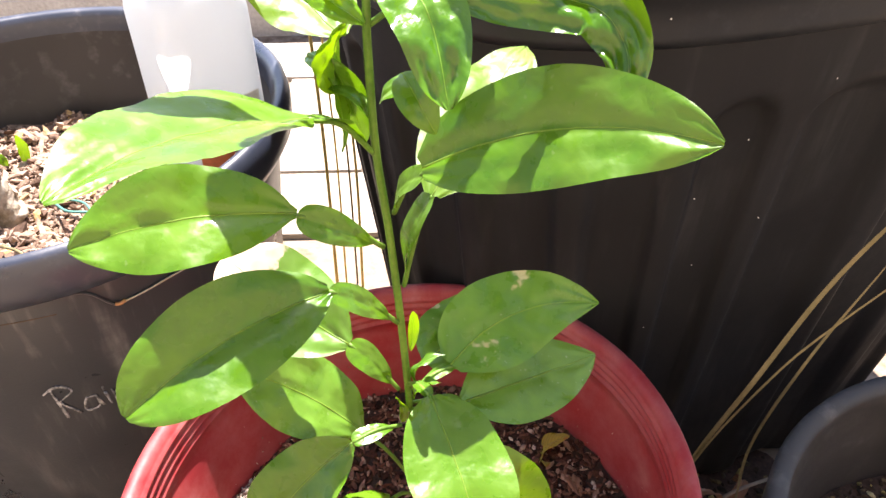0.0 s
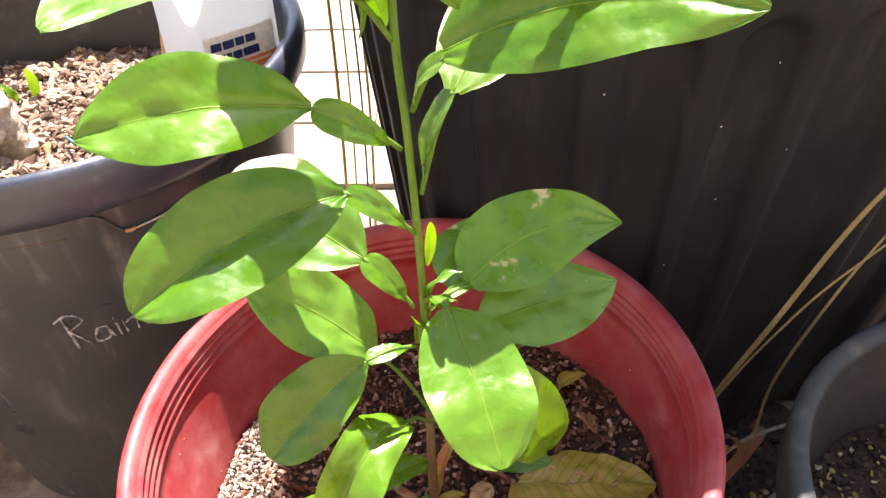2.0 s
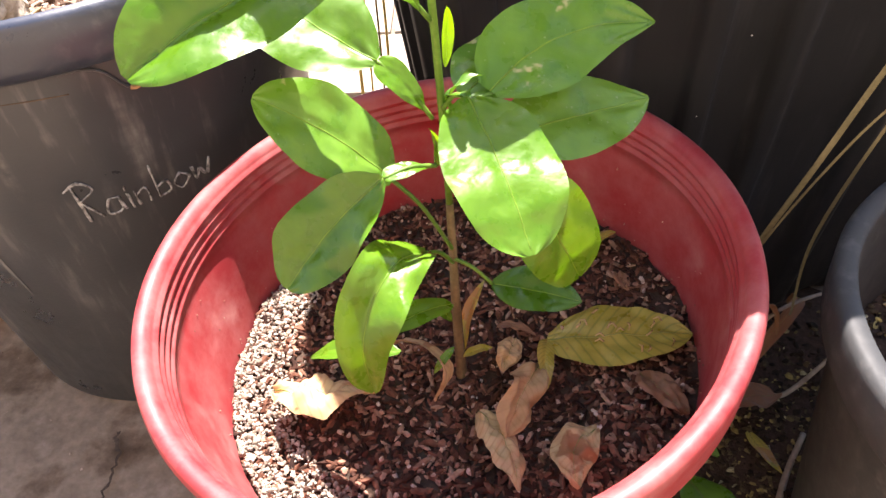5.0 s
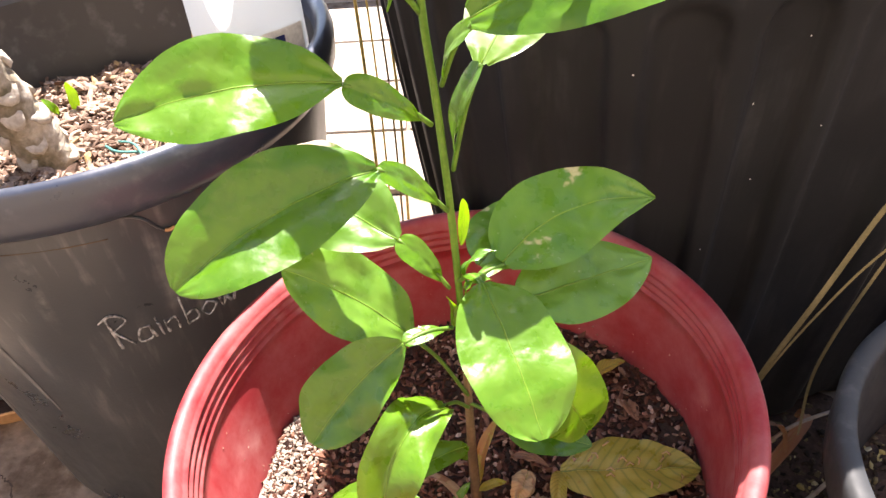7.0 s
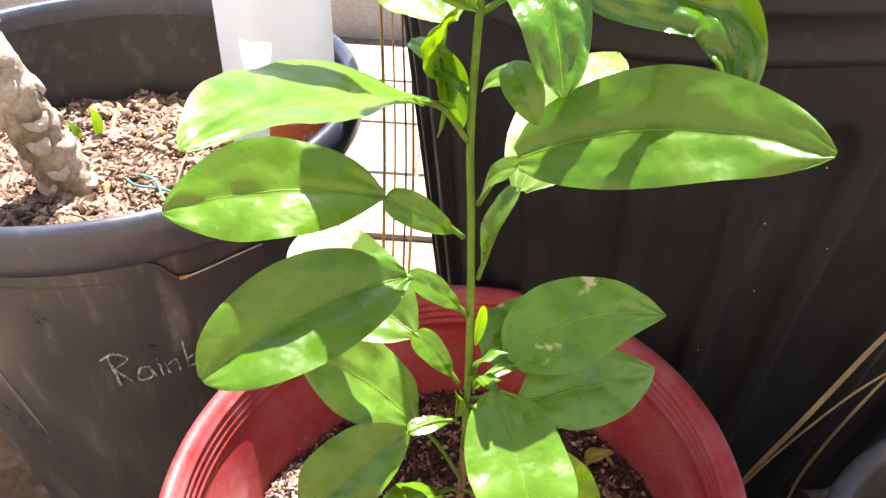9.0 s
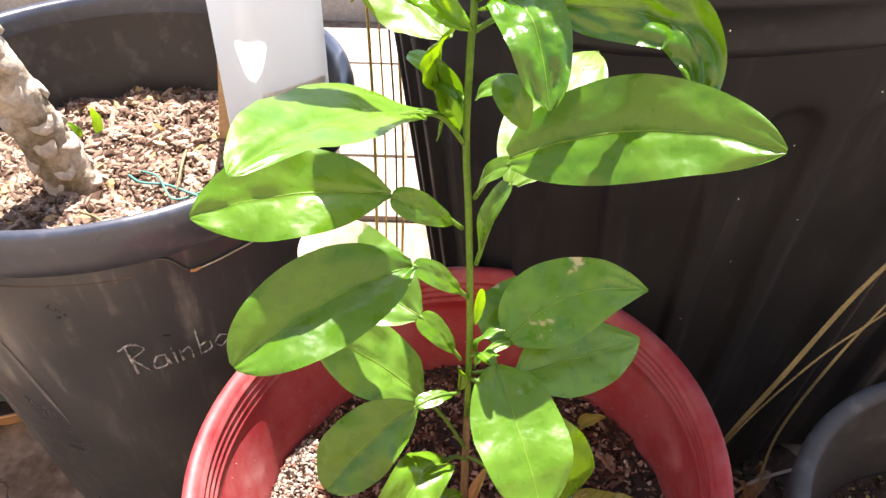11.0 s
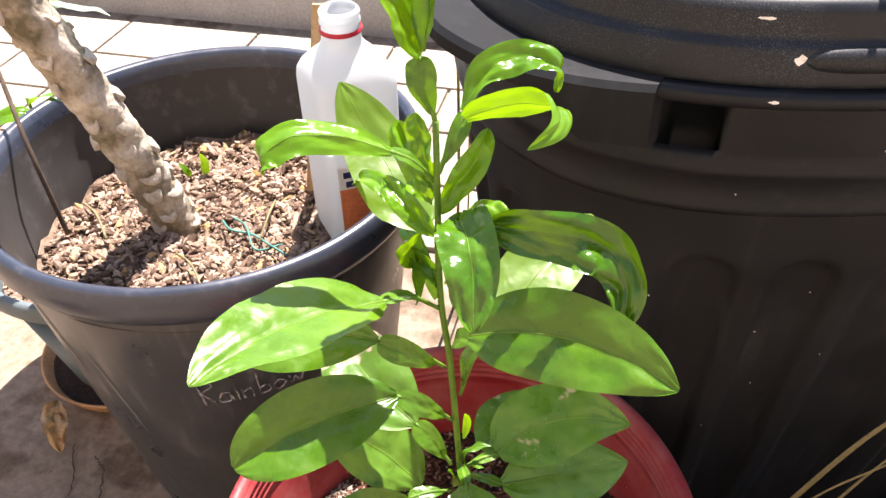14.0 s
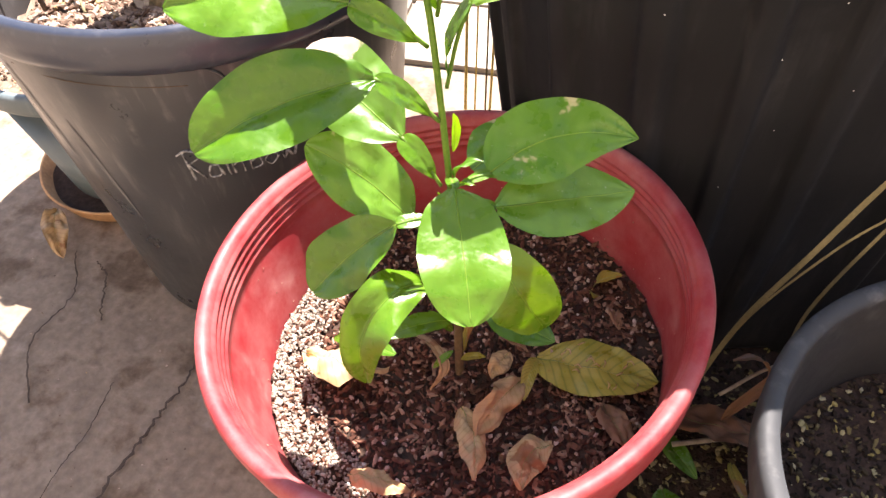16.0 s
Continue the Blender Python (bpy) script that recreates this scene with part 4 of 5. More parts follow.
leaf(plant, (0.045, -0.06, 0.46), (0.083, -0.050, 0.374), 0.046, -72, 0.06, 0, 12, mat=LEAF, fat=(0.5, 0.5))
leaf(plant, (-0.021, -0.036, 0.437), (-0.077, -0.062, 0.383), 0.045, 35, 0.0, 0.05, 28, -0.05, mat=LEAF, fat=(0.6, 0.5), wave=0.10)
leaf(plant, (-0.02, -0.01, 0.415), (-0.087, -0.013, 0.475), 0.050, 35, 0.0, 0.05, 10, mat=OLD, fat=(0.6, 0.58))
leaf(plant, (-0.02, -0.013, 0.493), (-0.093, 0.033, 0.52), 0.055, 25, 0.05, -0.03, 18, mat=BLEACHED, fat=(0.6, 0.58))
leaf(plant, (0.036, -0.007, 0.469), (0.123, 0.021, 0.489), 0.055, -31, 0.0, -0.14, 8, mat=OLD, fat=(0.5, 0.85))
leaf(plant, (0.042, -0.018, 0.449), (0.127, 0.028, 0.438), 0.050, -27, 0.0, 0.0, 8, mat=OLD)
leaf(plant, (0.022, -0.0, 0.462), (0.06, 0.045, 0.475), 0.045, -10, 0.0, 0.0, 8, mat=OLD)
leaf(plant, (0.025, -0.055, 0.497), (0.051, -0.123, 0.464), 0.052, 2, 0.06, 0.0, 8, 0.05, mat=LEAF, fat=(0.55, 0.5))
leaf(plant, (-0.02, -0.045, 0.56), (-0.102, -0.103, 0.542), 0.049, 37, 0.05, 0.05, 33, mat=LEAF, fat=(0.62, 0.55))
leaf(plant, (-0.03, -0.041, 0.602), (-0.125, -0.059, 0.598), 0.047, 38, 0.03, 0.05, 19, mat=LEAF, fat=(0.78, 0.72))
leaf(plant, (0.026, -0.056, 0.634), (0.126, -0.100, 0.669), 0.045, -50, 0.0, -0.09, 17, mat=LEAF, fat=(0.5, 0.66))
leaf(plant, (0.029, -0.026, 0.60), (0.078, 0.067, 0.629), 0.046, -10, 0.05, 0.0, 8, mat=BACKLIT_PALE)
leaf(plant, (-0.013, -0.073, 0.666), (-0.064, -0.161, 0.693), 0.044, 5, 0.04, 0.05, 20, mat=LEAF)
# young growth at the top
leaf(plant, (-0.004, -0.030, 0.678), (-0.062, 0.023, 0.728), 0.042, 8, 0, 0, 8, via=[(-0.019, -0.012, 0.686), (-0.041, 0.010, 0.702)], mat=BACKLIT_PALE, fat=(0.62, 0.72))
leaf(plant, (0.034, -0.050, 0.703), (0.100, -0.072, 0.668), 0.026, -54, 0, 0, 26, via=[(0.052, -0.050, 0.703), (0.074, -0.046, 0.699), (0.091, -0.048, 0.694), (0.100, -0.059, 0.684)],
     wave=0.12, mat=GLOSSY, crinkle=0.20, fat=(0.42, 0.55))
leaf(plant, (0.012, -0.047, 0.699), (0.037, -0.099, 0.683), 0.027, -18, 0, 0, 20, via=[(0.023, -0.058, 0.708), (0.032, -0.079, 0.703)], wave=0.10, mat=GLOSSY, crinkle=0.12, fat=(0.55, 0.55))
leaf(plant, (-0.010, -0.052, 0.739), (-0.060, -0.079, 0.738), 0.018, 32, 0, 0, -24, via=[(-0.029, -0.057, 0.747), (-0.047, -0.067, 0.752), (-0.058, -0.075, 0.748), (-0.061, -0.078, 0.743)], wave=0.05, mat=YOUNG,
     crinkle=0.05, fat=(0.5, 0.6))
leaf(plant, (0.009, -0.043, 0.701), (0.027, -0.019, 0.736), 0.014, -50, 0, 0, 38, via=[(0.015, -0.034, 0.712), (0.023, -0.026, 0.724)], wave=0.12, mat=YOUNG, crinkle=0.12, fat=(0.6, 0.55))
leaf(plant, (0.020, -0.040, 0.696), (0.042, -0.054, 0.696), 0.016, -12, 0, 0, 28, via=[(0.027, -0.042, 0.705), (0.036, -0.048, 0.704)], wave=0.14, mat=YOUNG, crinkle=0.13, fat=(0.55, 0.5))
leaf(plant, (0.003, -0.036, 0.702), (-0.020, -0.012, 0.730), 0.018, 48, 0, 0, 32, via=[(-0.003, -0.028, 0.709), (-0.011, -0.020, 0.719)], wave=0.12, mat=YOUNG, crinkle=0.16, fat=(0.6, 0.5))
leaf(plant, (0.005, -0.040, 0.713), (-0.006, -0.027, 0.745), 0.015, 55, 0, 0, 34, via=[(0.001, -0.036, 0.722), (-0.003, -0.031, 0.734)], wave=0.14, mat=YOUNG, crinkle=0.16, fat=(0.6, 0.5))
leaf(plant, (0.004, -0.039, 0.703), (-0.003, -0.028, 0.727), 0.010, 70, 0, 0, 36, via=[(0.001, -0.036, 0.711), (-0.001, -0.031, 0.719)], wave=0.16, mat=YOUNG, crinkle=0.2, fat=(0.5, 0.5))
leaf(plant, (0.007, -0.047, 0.690), (-0.025, -0.024, 0.703), 0.013, 40, 0, 0, 40, via=[(-0.003, -0.041, 0.695), (-0.015, -0.033, 0.701)], wave=0.12, mat=YOUNG, crinkle=0.12, fat=(0.6, 0.5), hook=0.1)
leaf(plant, (-0.014, -0.034, 0.694), (-0.048, -0.010, 0.686), 0.010, 25, 0, 0, 36, via=[(-0.027, -0.025, 0.700), (-0.039, -0.016, 0.696)], wave=0.08, mat=YOUNG, crinkle=0.06, fat=(0.5, 0.9))
leaf(plant, (0.004, -0.044, 0.692), (-0.007, -0.034, 0.657), 0.021, 18, 0.14, 0, 24, mat=YOUNG, crinkle=0.07, fat=(0.55, 0.42))
leaf(plant, (-0.009, -0.036, 0.672), (0.001, -0.030, 0.630), 0.016, 35, 0.05, 0, 18, mat=LEAF, fat=(0.5, 0.7))
leaf(plant, (0.016, -0.020, 0.744), (0.055, -0.002, 0.749), 0.017, -34, 0, 0, 24, via=[(0.022, -0.010, 0.758), (0.034, -0.002, 0.763), (0.047, 0.001, 0.764), (0.055, 0.000, 0.759)], mat=YOUNG, wave=0.12, crinkle=0.14,
     fat=(0.45, 0.5))
leaf(plant, (0.017, -0.026, 0.744), (0.053, -0.079, 0.766), 0.016, 48, 0, 0, 20, via=[(0.030, -0.034, 0.755), (0.046, -0.044, 0.765), (0.060, -0.055, 0.772), (0.063, -0.067, 0.770)], mat=YOUNG, wave=0.06,
     crinkle=0.06, fat=(0.4, 0.7))
leaf(plant, (-0.001, -0.034, 0.776), (-0.018, -0.046, 0.830), 0.026, 45, 0.0, 0, 24, mat=YOUNG, crinkle=0.06, fat=(0.7, 0.6))
leaf(plant, (0.001, -0.033, 0.779), (0.006, -0.030, 0.822), 0.018, 50, 0.0, 0, 24, mat=LEAF, crinkle=0.06, fat=(0.7, 0.6))
# stalks
petiole((0.005, -0.025, 0.57), (-0.03, -0.041, 0.601), 0.016, 60)
petiole((0.009, -0.025, 0.52), (-0.02, -0.045, 0.56), 0.014, 50)
petiole((0.006, -0.018, 0.461), (-0.02, -0.013, 0.493), 0.016, 30)
petiole((0.006, -0.020, 0.432), (-0.021, -0.036, 0.437), 0.012, 10)
petiole((0.011, -0.01, 0.36), (-0.02, -0.01, 0.415), 0.006, 10, False)
petiole((0.014, -0.02, 0.462), (0.037, -0.007, 0.468), 0.008, -10)
petiole((0.012, -0.01, 0.44), (0.042, -0.018, 0.449), 0.008, -10)
petiole((0.012, -0.022, 0.47), (0.025, -0.055, 0.497), 0.008, 0)
petiole((0.011, -0.025, 0.59), (0.027, -0.055, 0.631), 0.012, -60)
petiole((0.013, -0.020, 0.541), (0.029, -0.026, 0.60), 0.016, -40)
petiole((0.005, -0.034, 0.628), (-0.013, -0.073, 0.666), 0.012, 0)
petiole((0.006, -0.041, 0.718), (-0.011, -0.052, 0.739), 0.009, 20)
petiole((0.007, -0.040, 0.748), (-0.001, -0.034, 0.777), 0.015, 60)
petiole((0.008, -0.040, 0.722), (0.017, -0.022, 0.745), 0.009, -40)
petiole((0.008, -0.043, 0.688), (0.034, -0.052, 0.702), 0.006, -30)

# small new leaves beside the stem
leaf(plant, (0.010, -0.040, 0.655), (0.030, -0.046, 0.664), 0.012, -20, 0.2, 0, 20, mat=LEAF)
leaf(plant, (0.020, -0.050, 0.672), (0.032, -0.066, 0.655), 0.015, -30, 0.25, 0, 20, mat=LEAF)
leaf(plant, (0.004, -0.036, 0.646), (-0.013, -0.036, 0.660), 0.008, 10, 0.2, 0, 20, mat=LEAF)
leaf(plant, (-0.013, -0.030, 0.668), (-0.008, -0.036, 0.630), 0.016, 40, 0.1, 0, 20, mat=LEAF)
leaf(plant, (0.016, -0.020, 0.462), (0.033, -0.012, 0.482), 0.008, 20, 0.3, 0, 30, wave=0.2, mat=LEAF)
leaf(plant, (0.015, -0.026, 0.462), (0.030, -0.022, 0.470), 0.007, 20, 0.3, 0, 30, wave=0.2, mat=LEAF)
leaf(plant, (0.014, -0.016, 0.49), (0.017, -0.022, 0.525), 0.006, 40, 0.1, 0, 20, mat=YOUNG, crinkle=0.05)
leaf(plant, (0.005, -0.012, 0.425), (0.004, -0.022, 0.458), 0.009, 40, 0.1, 0, 20, mat=YOUNG, crinkle=0.05)
leaf(plant, (0.014, -0.012, 0.262), (0.030, 0.020, 0.300), 0.012, 30, 0.1, 0, 20, mat=YELLOW)
leaf(plant, (0.014, -0.016, 0.262), (0.034, -0.012, 0.266), 0.009, 10, 0.1, 0, 20, mat=YELLOW)
leaf(plant, (0.008, -0.016, 0.30), (-0.012, -0.014, 0.318), 0.008, 20, 0.15, 0, 20, mat=LEAF)
leaf(plant, (0.008, -0.018, 0.275), (-0.006, -0.030, 0.262), 0.006, 20, 0.15, 0, 20, mat=LEAF)
petiole((0.011, -0.012, 0.350), (-0.002, -0.037, 0.383), 0.006, 0, False)
petiole((0.011, -0.008, 0.35), (0.035, -0.012, 0.33), 0.006, 0, False)
petiole((0.012, -0.014, 0.44), (0.045, -0.06, 0.46), 0.006, 0, False)
petiole((0.007, -0.038, 0.65), (-0.022, -0.006, 0.660), 0.010, 20)

# ---------------------------------------------------------------- fallen leaves on the red pot's soil


def fallen(name, label, *args, rib_mat=None, **kw):
    e = thing(name, args[0], label, "leaf", "fallen leaves round the pots")
    kw.setdefault("crinkle", 0.03 if name != "dry_leaf" else 0.16)
    leaf(e, *args, name="blade", rib_mat=rib_mat or RIB_YELLOW, **kw)
    return e


yl = fallen("yellow_leaf", "yellowing citrus leaf lying on the dark potting soil", (0.074, 0.008, 0.249), (0.173, -0.002, 0.263), 0.058, 4, 0.05, 0.04, 8, mat=YELLOW, wave=0.02)
leaf(yl, (0.074, 0.008, 0.249), (0.071, -0.034, 0.247), 0.013, 20, 0.15, 0.1, 20, name="stalk_wing", mat=YELLOW, rib=False)
fallen("dry_leaf", "curled pale dry leaf lit by the sun on the soil", (-0.118, -0.034, 0.252), (-0.044, -0.036, 0.252), 0.042, 5, 0.10, 0.1, 28, mat=DRY, cup=0.5, twist=35, wave=0.1)
fallen("dry_leaf", "arched reddish dry leaf on the soil beside the stem", (-0.047, 0.002, 0.245), (-0.007, -0.040, 0.245), 0.014, 40, 0, 0, 25, mat=DRY, via=[(-0.024, -0.006, 0.268), (0.002, -0.028, 0.266)])
fallen("dry_leaf", "crumpled tan dry leaf on the soil", (0.066, -0.018, 0.252), (0.039, -0.078, 0.250), 0.030, 20, 0.15, 0.05, 40, mat=DRY, cup=0.5, twist=35, wave=0.18)
fallen("dry_leaf", "small folded pink-brown dry leaf on the soil", (0.050, 0.004, 0.254), (0.040, -0.020, 0.25), 0.022, 10, 0.2, 0, 40, mat=DRY, cup=0.5, twist=35, wave=0.1)
fallen("dry_leaf", "long pale dry leaf on the soil", (0.023, -0.055, 0.252), (0.047, -0.112, 0.250), 0.030, 10, 0.06, -0.08, 20, mat=DRY, cup=0.5, twist=35, wave=0.06)
fallen("dry_leaf", "curled tan dry leaf near the pot rim", (0.100, -0.070, 0.252), (0.084, -0.112, 0.252), 0.034, -10, 0.10, 0.2, 30, mat=DRY, cup=0.5, twist=35, wave=0.08)
fallen("dry_leaf", "golden curled dry leaf near the front of the pot", (-0.046, -0.130, 0.250), (0.002, -0.132, 0.250), 0.026, 10, 0.25, 0.1, 25, mat=DRY, cup=0.5, twist=35, wave=0.08)
fallen("dry_leaf", "dark reddish-brown dry leaf against the pot wall", (0.134, -0.028, 0.252), (0.160, -0.060, 0.252), 0.024, 10, 0.15, 0.1, 20, mat=BROWN)
fallen("dry_leaf", "thin rusty dry leaf on the soil", (0.038, 0.022, 0.248), (0.066, 0.012, 0.249), 0.009, 10, 0.15, 0, 20, mat=BROWN)
fallen("dry_leaf", "small brown dry leaf on the soil", (0.128, 0.075, 0.25), (0.138, 0.050, 0.252), 0.012, 10, 0.1, 0, 20, mat=BROWN)
seedling = thing("seedling", (0.108, 0.088, 0.245), "small yellow-green seedling leaf growing in the soil", "plant")
leaf(seedling, (0.108, 0.088, 0.243), (0.133, 0.095, 0.272), 0.026, 30, 0.2, 0, 10, mat=YELLOW)
leaf(seedling, (0.108, 0.086, 0.243), (0.112, 0.072, 0.262), 0.010, 30, 0.2, 0, 10, mat=YELLOW, rib=False)
debris = thing("dry_flower", (0.174, -0.078, 0.352), "tiny dried orange flower stuck on the red rim", "flower")
for dx, dy in ((0.004, 0.003), (-0.003, -0.006), (0.003, -0.007)):
    leaf(debris, (0.174, -0.076, 0.352), (0.174 + dx, -0.076 + dy, 0.355), 0.003, 10, 0.2, 0, 10, mat=DRY, rib=False, name="petal")

# ---------------------------------------------------------------- between the pots: stalks, twigs, litter


def stalk(name, label, pts, radii, mat=None, n=8, flat=1.0):
    e = thing(name, pts[0], label, name, {"cane": "canes behind the pots", "twig": "dry twigs round the pots", "straw": "straws on the mulch", "twine": "scraps of twine"}[name])
    line = smooth_line(pts, n)
    k = len(line) - 1
    rr = [radii[0] + (radii[1] - radii[0]) * i / k for i in range(k + 1)]
    vs, fs = tube(line, rr, 7)
    mesh_part("shaft", vs, fs, mat or STRAW, e)
    return e


st = thing("dry_grass", (0.215, 0.105, 0.09), "dry yellow grass blades leaning across the bin", "grass")
for k, (pts, w) in enumerate(([[(0.225, 0.10, 0.10), (0.246, 0.10, 0.22), (0.277, 0.10, 0.32), (0.313, 0.10, 0.43), (0.36, 0.09, 0.54)], 0.0062],
                              [[(0.228, 0.098, 0.10), (0.249, 0.098, 0.225), (0.290, 0.096, 0.332), (0.325, 0.094, 0.392), (0.38, 0.09, 0.47)], 0.0026],
                              [[(0.30, 0.104, 0.15), (0.296, 0.104, 0.24), (0.318, 0.104, 0.345), (0.345, 0.10, 0.44)], 0.0042])):
    pts = [(x - 0.005, y, z + 0.008) for x, y, z in pts]
    line = smooth_line(pts, 8)
    vs, fs = [], []
    for i, q in enumerate(line):
        u = i / (len(line) - 1)
        ww = w * (0.25 + 0.75 * math.sin(math.pi * min(1, 0.1 + 0.9 * u)) ** 0.7)
        d = (line[min(i + 1, len(line) - 1)] - line[max(i - 1, 0)]).normalized()
        sd = d.cross(Vector((0.3, -0.8, 0.5))).normalized()
        up_ = sd.cross(d)
        vs += [q - sd * ww / 2 + up_ * ww * 0.2, q, q + sd * ww / 2 + up_ * ww * 0.2]
        if i:
            b_ = 3 * i
            fs += [(b_ - 3, b_ - 2, b_ + 1, b_), (b_ - 2, b_ - 1, b_ + 2, b_ + 1)]
    mesh_part("grass_blade", vs, fs, STRAW, st)
stalk("twig", "bare pale twig between the red and grey pots", [(0.22, 0.085, 0.02), (0.30, 0.11, 0.028), (0.33, 0.116, 0.03), (0.40, 0.16, 0.06)], (0.003, 0.0022), TWIG)
stalk("twig", "thin bare twig behind the grey pot", [(0.25, 0.10, 0.11), (0.292, 0.117, 0.15), (0.349, 0.135, 0.158)], (0.002, 0.0016), TWIG)
stalk("twig", "brown stick lying beside the grey pot", [(0.337, 0.08, 0.008), (0.303, 0.028, 0.008), (0.283, -0.017, 0.008), (0.27, -0.08, 0.008)], (0.003, 0.0036), TWIG)
fallen("dry_leaf", "long curled brown dry leaf between the pots", (0.325, 0.17, 0.10), (0.262, 0.102, 0.06), 0.014, 40, 0, 0, 25, mat=BROWN, via=[(0.318, 0.14, 0.135), (0.275, 0.105, 0.10)])
fallen("dry_leaf", "curled brown dry leaf hanging by the grass", (0.25, 0.10, 0.17), (0.29, 0.105, 0.13), 0.012, 30, 0.3, 0, 25, mat=BROWN)
fallen("dry_leaf", "broad dull tan dry leaf on the ground", (0.215, 0.115, 0.03), (0.315, 0.105, 0.035), 0.045, 10, 0.1, 0.1, 20, mat=BROWN)
fallen("fallen_leaf", "green leaf lying on the ground", (0.205, 0.105, 0.008), (0.25, 0.055, 0.010), 0.026, 5, 0.1, 0.05, 12, mat=OLD)
fallen("fallen_leaf", "large dark green leaf on the ground beside the red pot", (0.215, 0.035, 0.010), (0.25, -0.06, 0.012), 0.050, 5, 0.05, 0.0, 12, mat=OLD)
fallen("fallen_leaf", "small yellow-green leaf on the ground", (0.284, 0.085, 0.008), (0.304, 0.036, 0.010), 0.014, 10, 0.1, 0.1, 15, mat=YELLOW)
dirt = thing("dirt", (0.30, 0.08, 0.0), "dark crumbly dirt between the pots, its bed painting their shade too", "dirt", kind="stuff")
# dark bed painted for dirt and for the shade between the pots
vs, fs = [(0, 0, 0.008)], []
for i in range(1, 9):
    for k in range(40):
        a = 2 * math.pi * k / 40
        r = i / 8 * (1 + 0.22 * noise.noise(Vector((2 * math.cos(a), 2 * math.sin(a), 4.0))))
        vs.append((0.20 * r * math.cos(a), 0.24 * r * math.sin(a), 0.008 - 0.007 * (i / 8) ** 3 + 0.002 * noise.noise(Vector((r * 9 * math.cos(a), r * 9 * math.sin(a), 1)))))
        n_ = 1 + (i - 1) * 40
        if i == 1:
            fs.append((0, 1 + k, 1 + (k + 1) % 40))
        else:
            fs.append((n_ - 40 + k, n_ + k, n_ + (k + 1) % 40, n_ - 40 + (k + 1) % 40))
local_part("dirt_bed", vs, fs, SOIL, dirt)
chips("dirt_crumb", lambda rng: (rng.gauss(-0.01, 0.075), rng.gauss(-0.02, 0.10), 0.007), 3200, 0.009, CHIPS_DARK, dirt, 65, 1.6, 0.35)
litter = thing("litter", (0.28, 0.05, 0.0), "pale seed husks and chips scattered on the ground", "litter", kind="stuff")


def litter_spot(rng):
    return rng.uniform(-0.06, 0.06), rng.uniform(-0.12, 0.10), 0.005


chips("husk", litter_spot, 60, 0.0055, PERLITE, litter, 61, 2.0, 0.4)
yard_litter = thing("litter", (-0.45, 0.0, 0.0), "small chips and grit on the concrete floor", "litter", kind="stuff")
chips("grit", lambda rng: (rng.uniform(-0.35, 0.25), rng.uniform(-0.25, 0.3), 0.003), 120, 0.0025, CHIPS_TAN, yard_litter, 62, 1.6, 0.5)
fallen("dry_leaf", "curled brown dry leaf leaning on the clay saucer", (-0.648, 0.246, 0.030), (-0.606, 0.182, 0.008), 0.034, 25, 0.12, 0.1, 30, mat=DRY, wave=0.12)

# ---------------------------------------------------------------- small things in the tub
sprouts = thing("sprout", (-0.416, 0.402, 0.36), "pair of tiny pale green sprouts in the mulch", "plant")
leaf(sprouts, (-0.416, 0.402, 0.355), (-0.413, 0.400, 0.392), 0.013, 60, 0.1, 0, 15, mat=YOUNG, rib=False)
leaf(sprouts, (-0.432, 0.395, 0.355), (-0.442, 0.392, 0.378), 0.009, 40, 0.2, 0, 15, mat=YOUNG, rib=False)
stalk("twine", "loose teal twine lying on the mulch", [(-0.345, 0.310, 0.366), (-0.325, 0.292, 0.370), (-0.30, 0.292, 0.368), (-0.27, 0.276, 0.370), (-0.248, 0.268, 0.366)], (0.0014, 0.0014), TEAL)
stalk("twine", "loose teal twine lying on the mulch", [(-0.335, 0.318, 0.366), (-0.31, 0.300, 0.372), (-0.285, 0.268, 0.368), (-0.26, 0.285, 0.366)], (0.0012, 0.0012), TEAL)
for k, (a, b) in enumerate((((-0.37, 0.245, 0.366), (-0.31, 0.192, 0.37)), ((-0.30, 0.36, 0.366), (-0.285, 0.28, 0.37)), ((-0.46, 0.25, 0.366), (-0.52, 0.30, 0.372)))):
    stalk("straw", "pale straw lying on the mulch", [a, ((a[0] + b[0]) / 2, (a[1] + b[1]) / 2 + 0.006, 0.373), b], (0.0016, 0.0012), STRAW, 5)
stalk("twig", "thin dark leaning twig in the tub", [(-0.515, 0.255, 0.36), (-0.535, 0.27, 0.47), (-0.60, 0.335, 0.54), (-0.68, 0.40, 0.62)], (0.003, 0.002), CRACK)
sidetwig = thing("weed", (-0.60, 0.36, 0.30), "small bright green weed beside the tub", "plant")
leaf(sidetwig, (-0.60, 0.36, 0.46), (-0.562, 0.37, 0.465), 0.026, 20, 0.2, 0, 15, mat=YOUNG, rib=False)
leaf(sidetwig, (-0.60, 0.36, 0.45), (-0.64, 0.33, 0.44), 0.026, 20, 0.2, 0, 15, mat=YOUNG, rib=False)
vs, fs = tube([(-0.61, 0.40, 0.20), (-0.605, 0.37, 0.35), (-0.60, 0.36, 0.47)], 0.002, 6)
mesh_part("weed_stem", vs, fs, GREENSTEM, sidetwig)
# thin canes between the tub and the bin
for x, y, top, r in ((-0.131, 0.60, 0.56, 0.0026), (-0.118, 0.61, 0.50, 0.0016), (-0.092, 0.60, 0.42, 0.0022)):
    stalk("cane", "thin yellow dry cane standing behind the pots", [(x - 0.006, y, 0.0), (x + 0.002, y, top * 0.5), (x, y, top)], (r, r * 0.8), CANE)
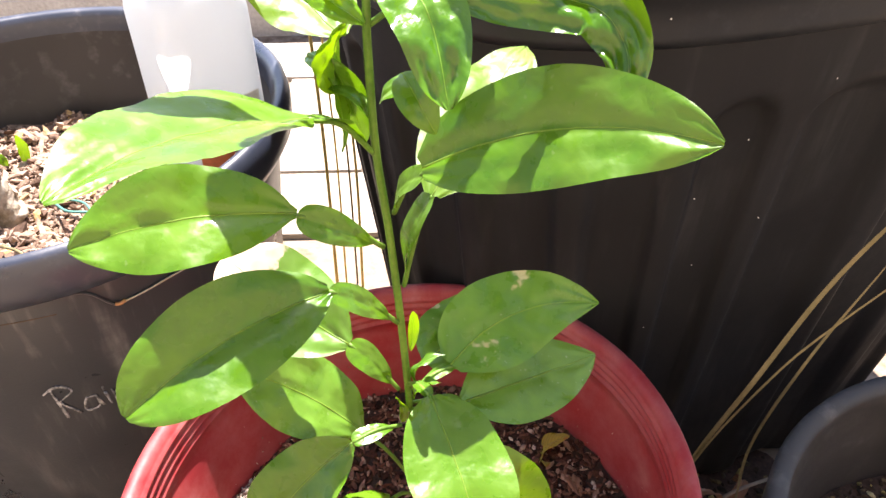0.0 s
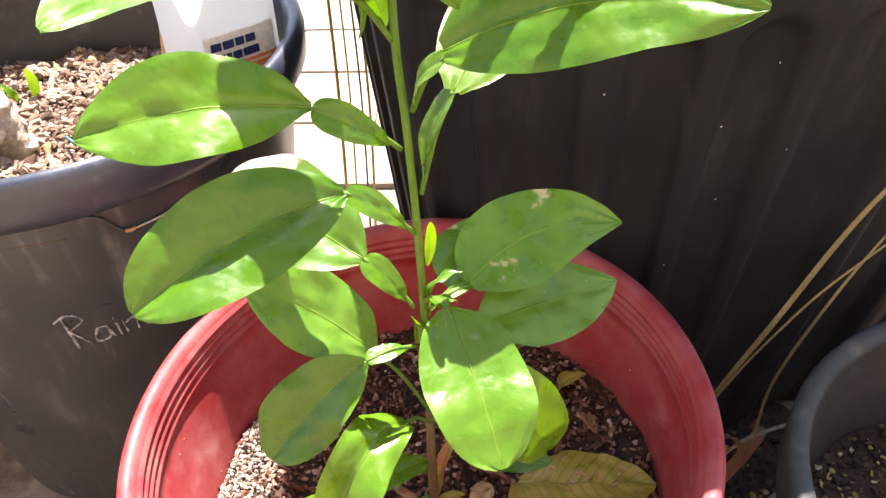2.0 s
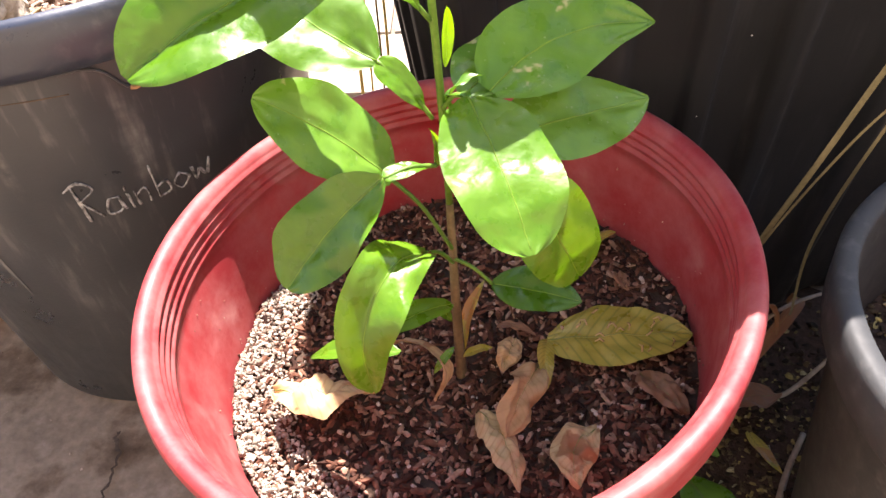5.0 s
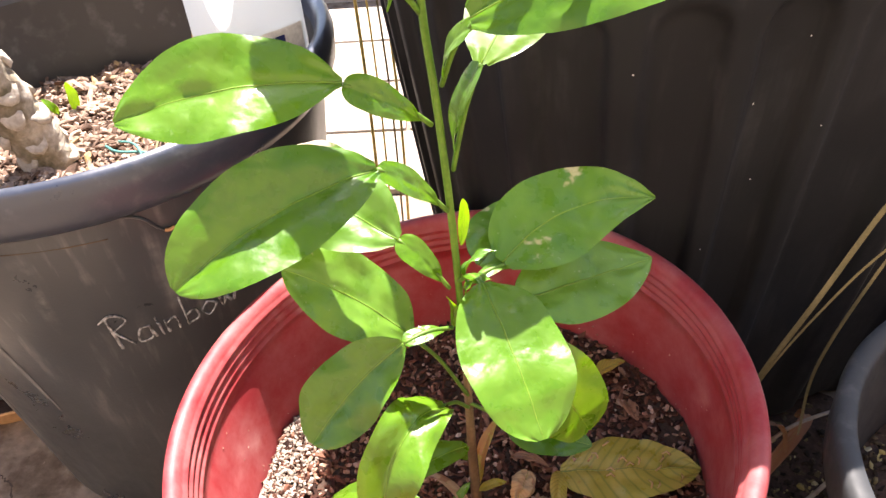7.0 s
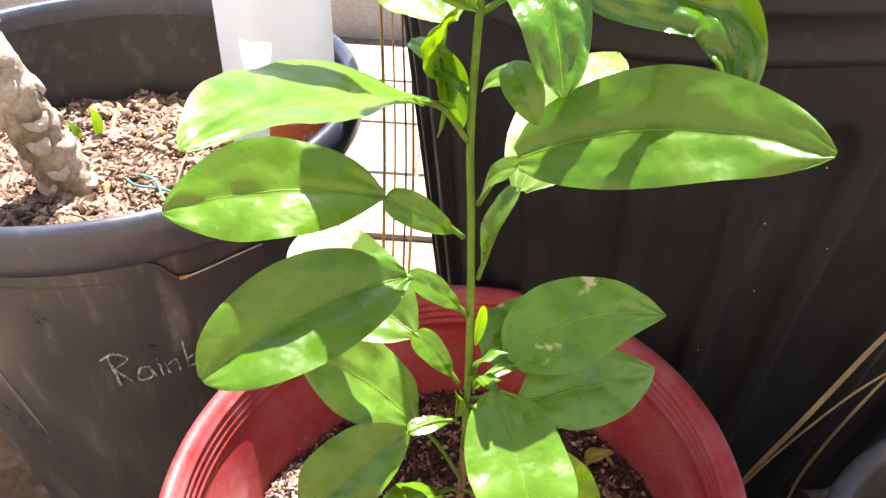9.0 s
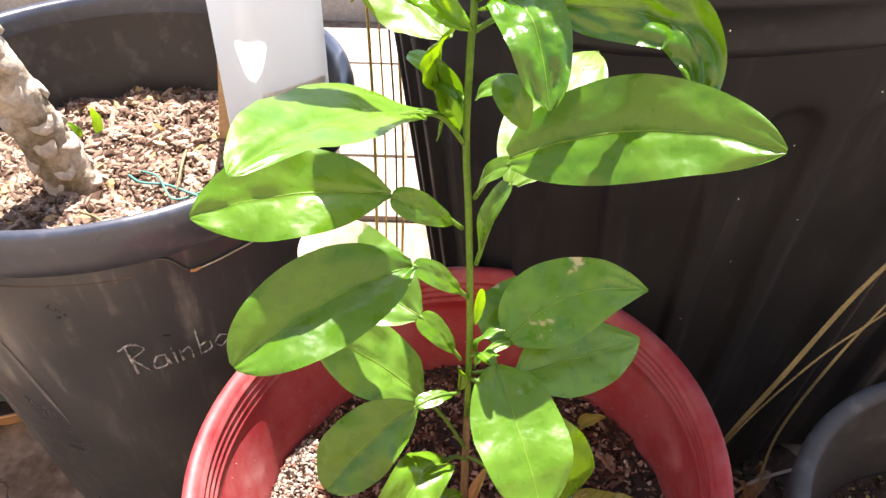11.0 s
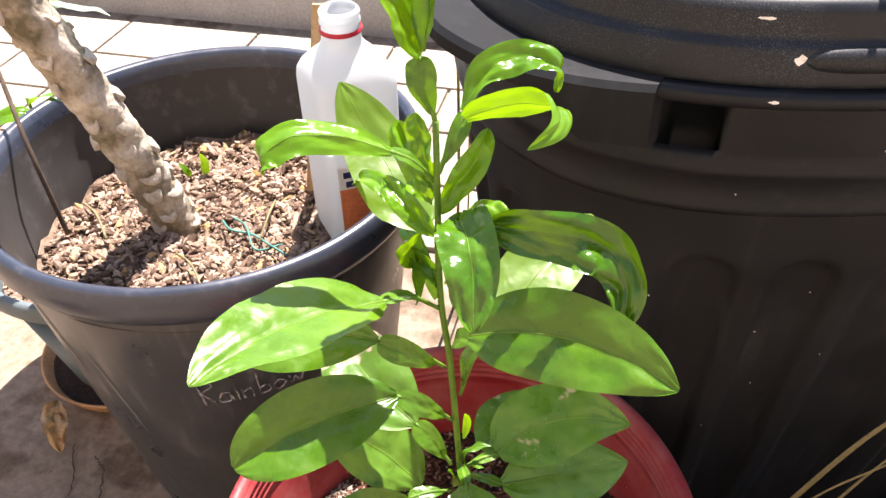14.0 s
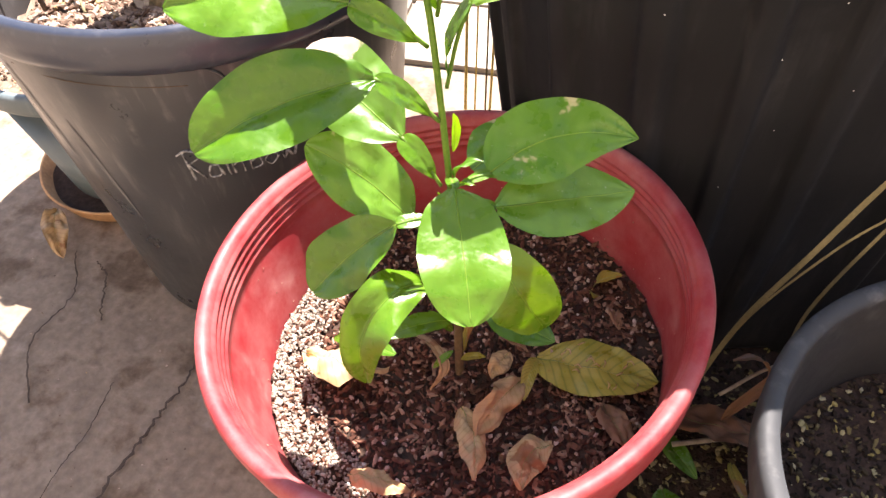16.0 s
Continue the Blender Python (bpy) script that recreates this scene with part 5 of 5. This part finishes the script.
stalk("cane", "thin dark cane standing behind the pots", [(-0.107, 0.61, 0.0), (-0.101, 0.61, 0.24), (-0.106, 0.61, 0.48)], (0.0016, 0.0014), BARKSTEM)

stake = thing("wooden_stake", (-0.266, 0.388, 0.35), "flat tan wooden stake leaning behind the milk bottle", "stake")
vs, fs = box_mesh(0, 0, 0.125, 0.014, 0.005, 0.25, 0.001)
local_part("stake_blade", vs, fs, STAKE, stake, "", False)
stake.matrix_world = pose(-0.268, 0.392, 0.345, -2, 9, 30)
bin_mulch = thing("bark_mulch", (BX, BY, 0), "coarse tan bark filling the black ribbed planter", "mulch", kind="stuff")
soil_disc("mulch_bed", 0.262, 0.728, SOIL_TAN, bin_mulch, 17, 0.008, 16, 48)
chips("mulch_chip", in_disc(0.258, 0.728, 17, 0.008, 0.003), 2200, 0.014, CHIPS_TAN, bin_mulch, 71, 2.0, 0.7)

dark_pot = thing("brown_pot", (0.625, 0.145, 0), "dark brown plastic pot behind the grey pot", "plant pot")
lv, lf = lathe([(0.0, 0.0), (0.085, 0.0), (0.112, 0.20), (0.121, 0.203), (0.123, 0.232), (0.119, 0.236), (0.113, 0.232), (0.108, 0.19), (0.0, 0.185)], 72)
local_part("pot_body", lv, lf, BROWNPOT, dark_pot)

# unseen leafy bush added in the black planter, overhanging to shade the red pot
shade_shrub = thing("shade_shrub", (BX, BY, 0.72), "unseen leafy bush added over the black ribbed planter to cast shade", "plant")
rng = random.Random(77)
lean = 1 / math.tan(radians(SUN_ELEVATION))
to_sun = Vector((math.cos(radians(SUN_AZIMUTH)), math.sin(radians(SUN_AZIMUTH)), 0)) * lean
for k in (9, 11, 12):
    deg = -172 + 8.0 * k
    foot = BIN_AT @ on_bin(deg, 0.19 + 0.03 * rng.random(), 0.728)
    z_end = rng.uniform(0.86, 0.98)
    end = BIN_AT @ on_bin(deg + rng.uniform(-3, 3), 0.335, z_end)
    end = end + to_sun * (z_end - 0.70)
    mid = foot.lerp(end, 0.45) + Vector((0, 0, 0.10))
    line = smooth_line([foot, mid, end], 8)
    tv, tf = tube(line, [0.0032 - 0.002 * i / len(line) for i in range(len(line))], 6)
    mesh_part("shrub_stem", tv, tf, BARKSTEM, shade_shrub)
    for j in range(2):
        p = line[-1 - 2 * j]
        a = rng.uniform(0, 6.28)
        size = rng.uniform(0.035, 0.052)
        leaf(shade_shrub, p, p + Vector((size * math.cos(a), size * math.sin(a), rng.uniform(-0.02, 0.012))), size * 0.55, rng.uniform(-25, 25), 0.08, 0, 10, mat=LEAF, name="shrub_leaf", rib=False, seed=k * 7 + j)

# dried flower scraps lying on the yellow leaf
scraps = thing("dry_flower", (0.12, 0.0, 0.262), "tiny dried tan flower scraps lying on the yellow leaf", "flower")
rng = random.Random(91)
for k in range(15):
    x = 0.088 + 0.068 * rng.random()
    y = 0.002 - 0.1 * (x - 0.074) + rng.gauss(0, 0.009)
    a = rng.uniform(0, 3.14)
    tv, tf = tube([(x, y, 0.2625 + 0.1 * (x - 0.088)), (x + 0.003 * math.cos(a), y + 0.003 * math.sin(a), 0.265 + 0.1 * (x - 0.088)), (x + 0.006 * math.cos(a + 0.4), y + 0.006 * math.sin(a + 0.4), 0.2635 + 0.1 * (x - 0.088))], [0.0006, 0.0008, 0.0004], 5)
    mesh_part("petal", tv, tf, STAKE, scraps)
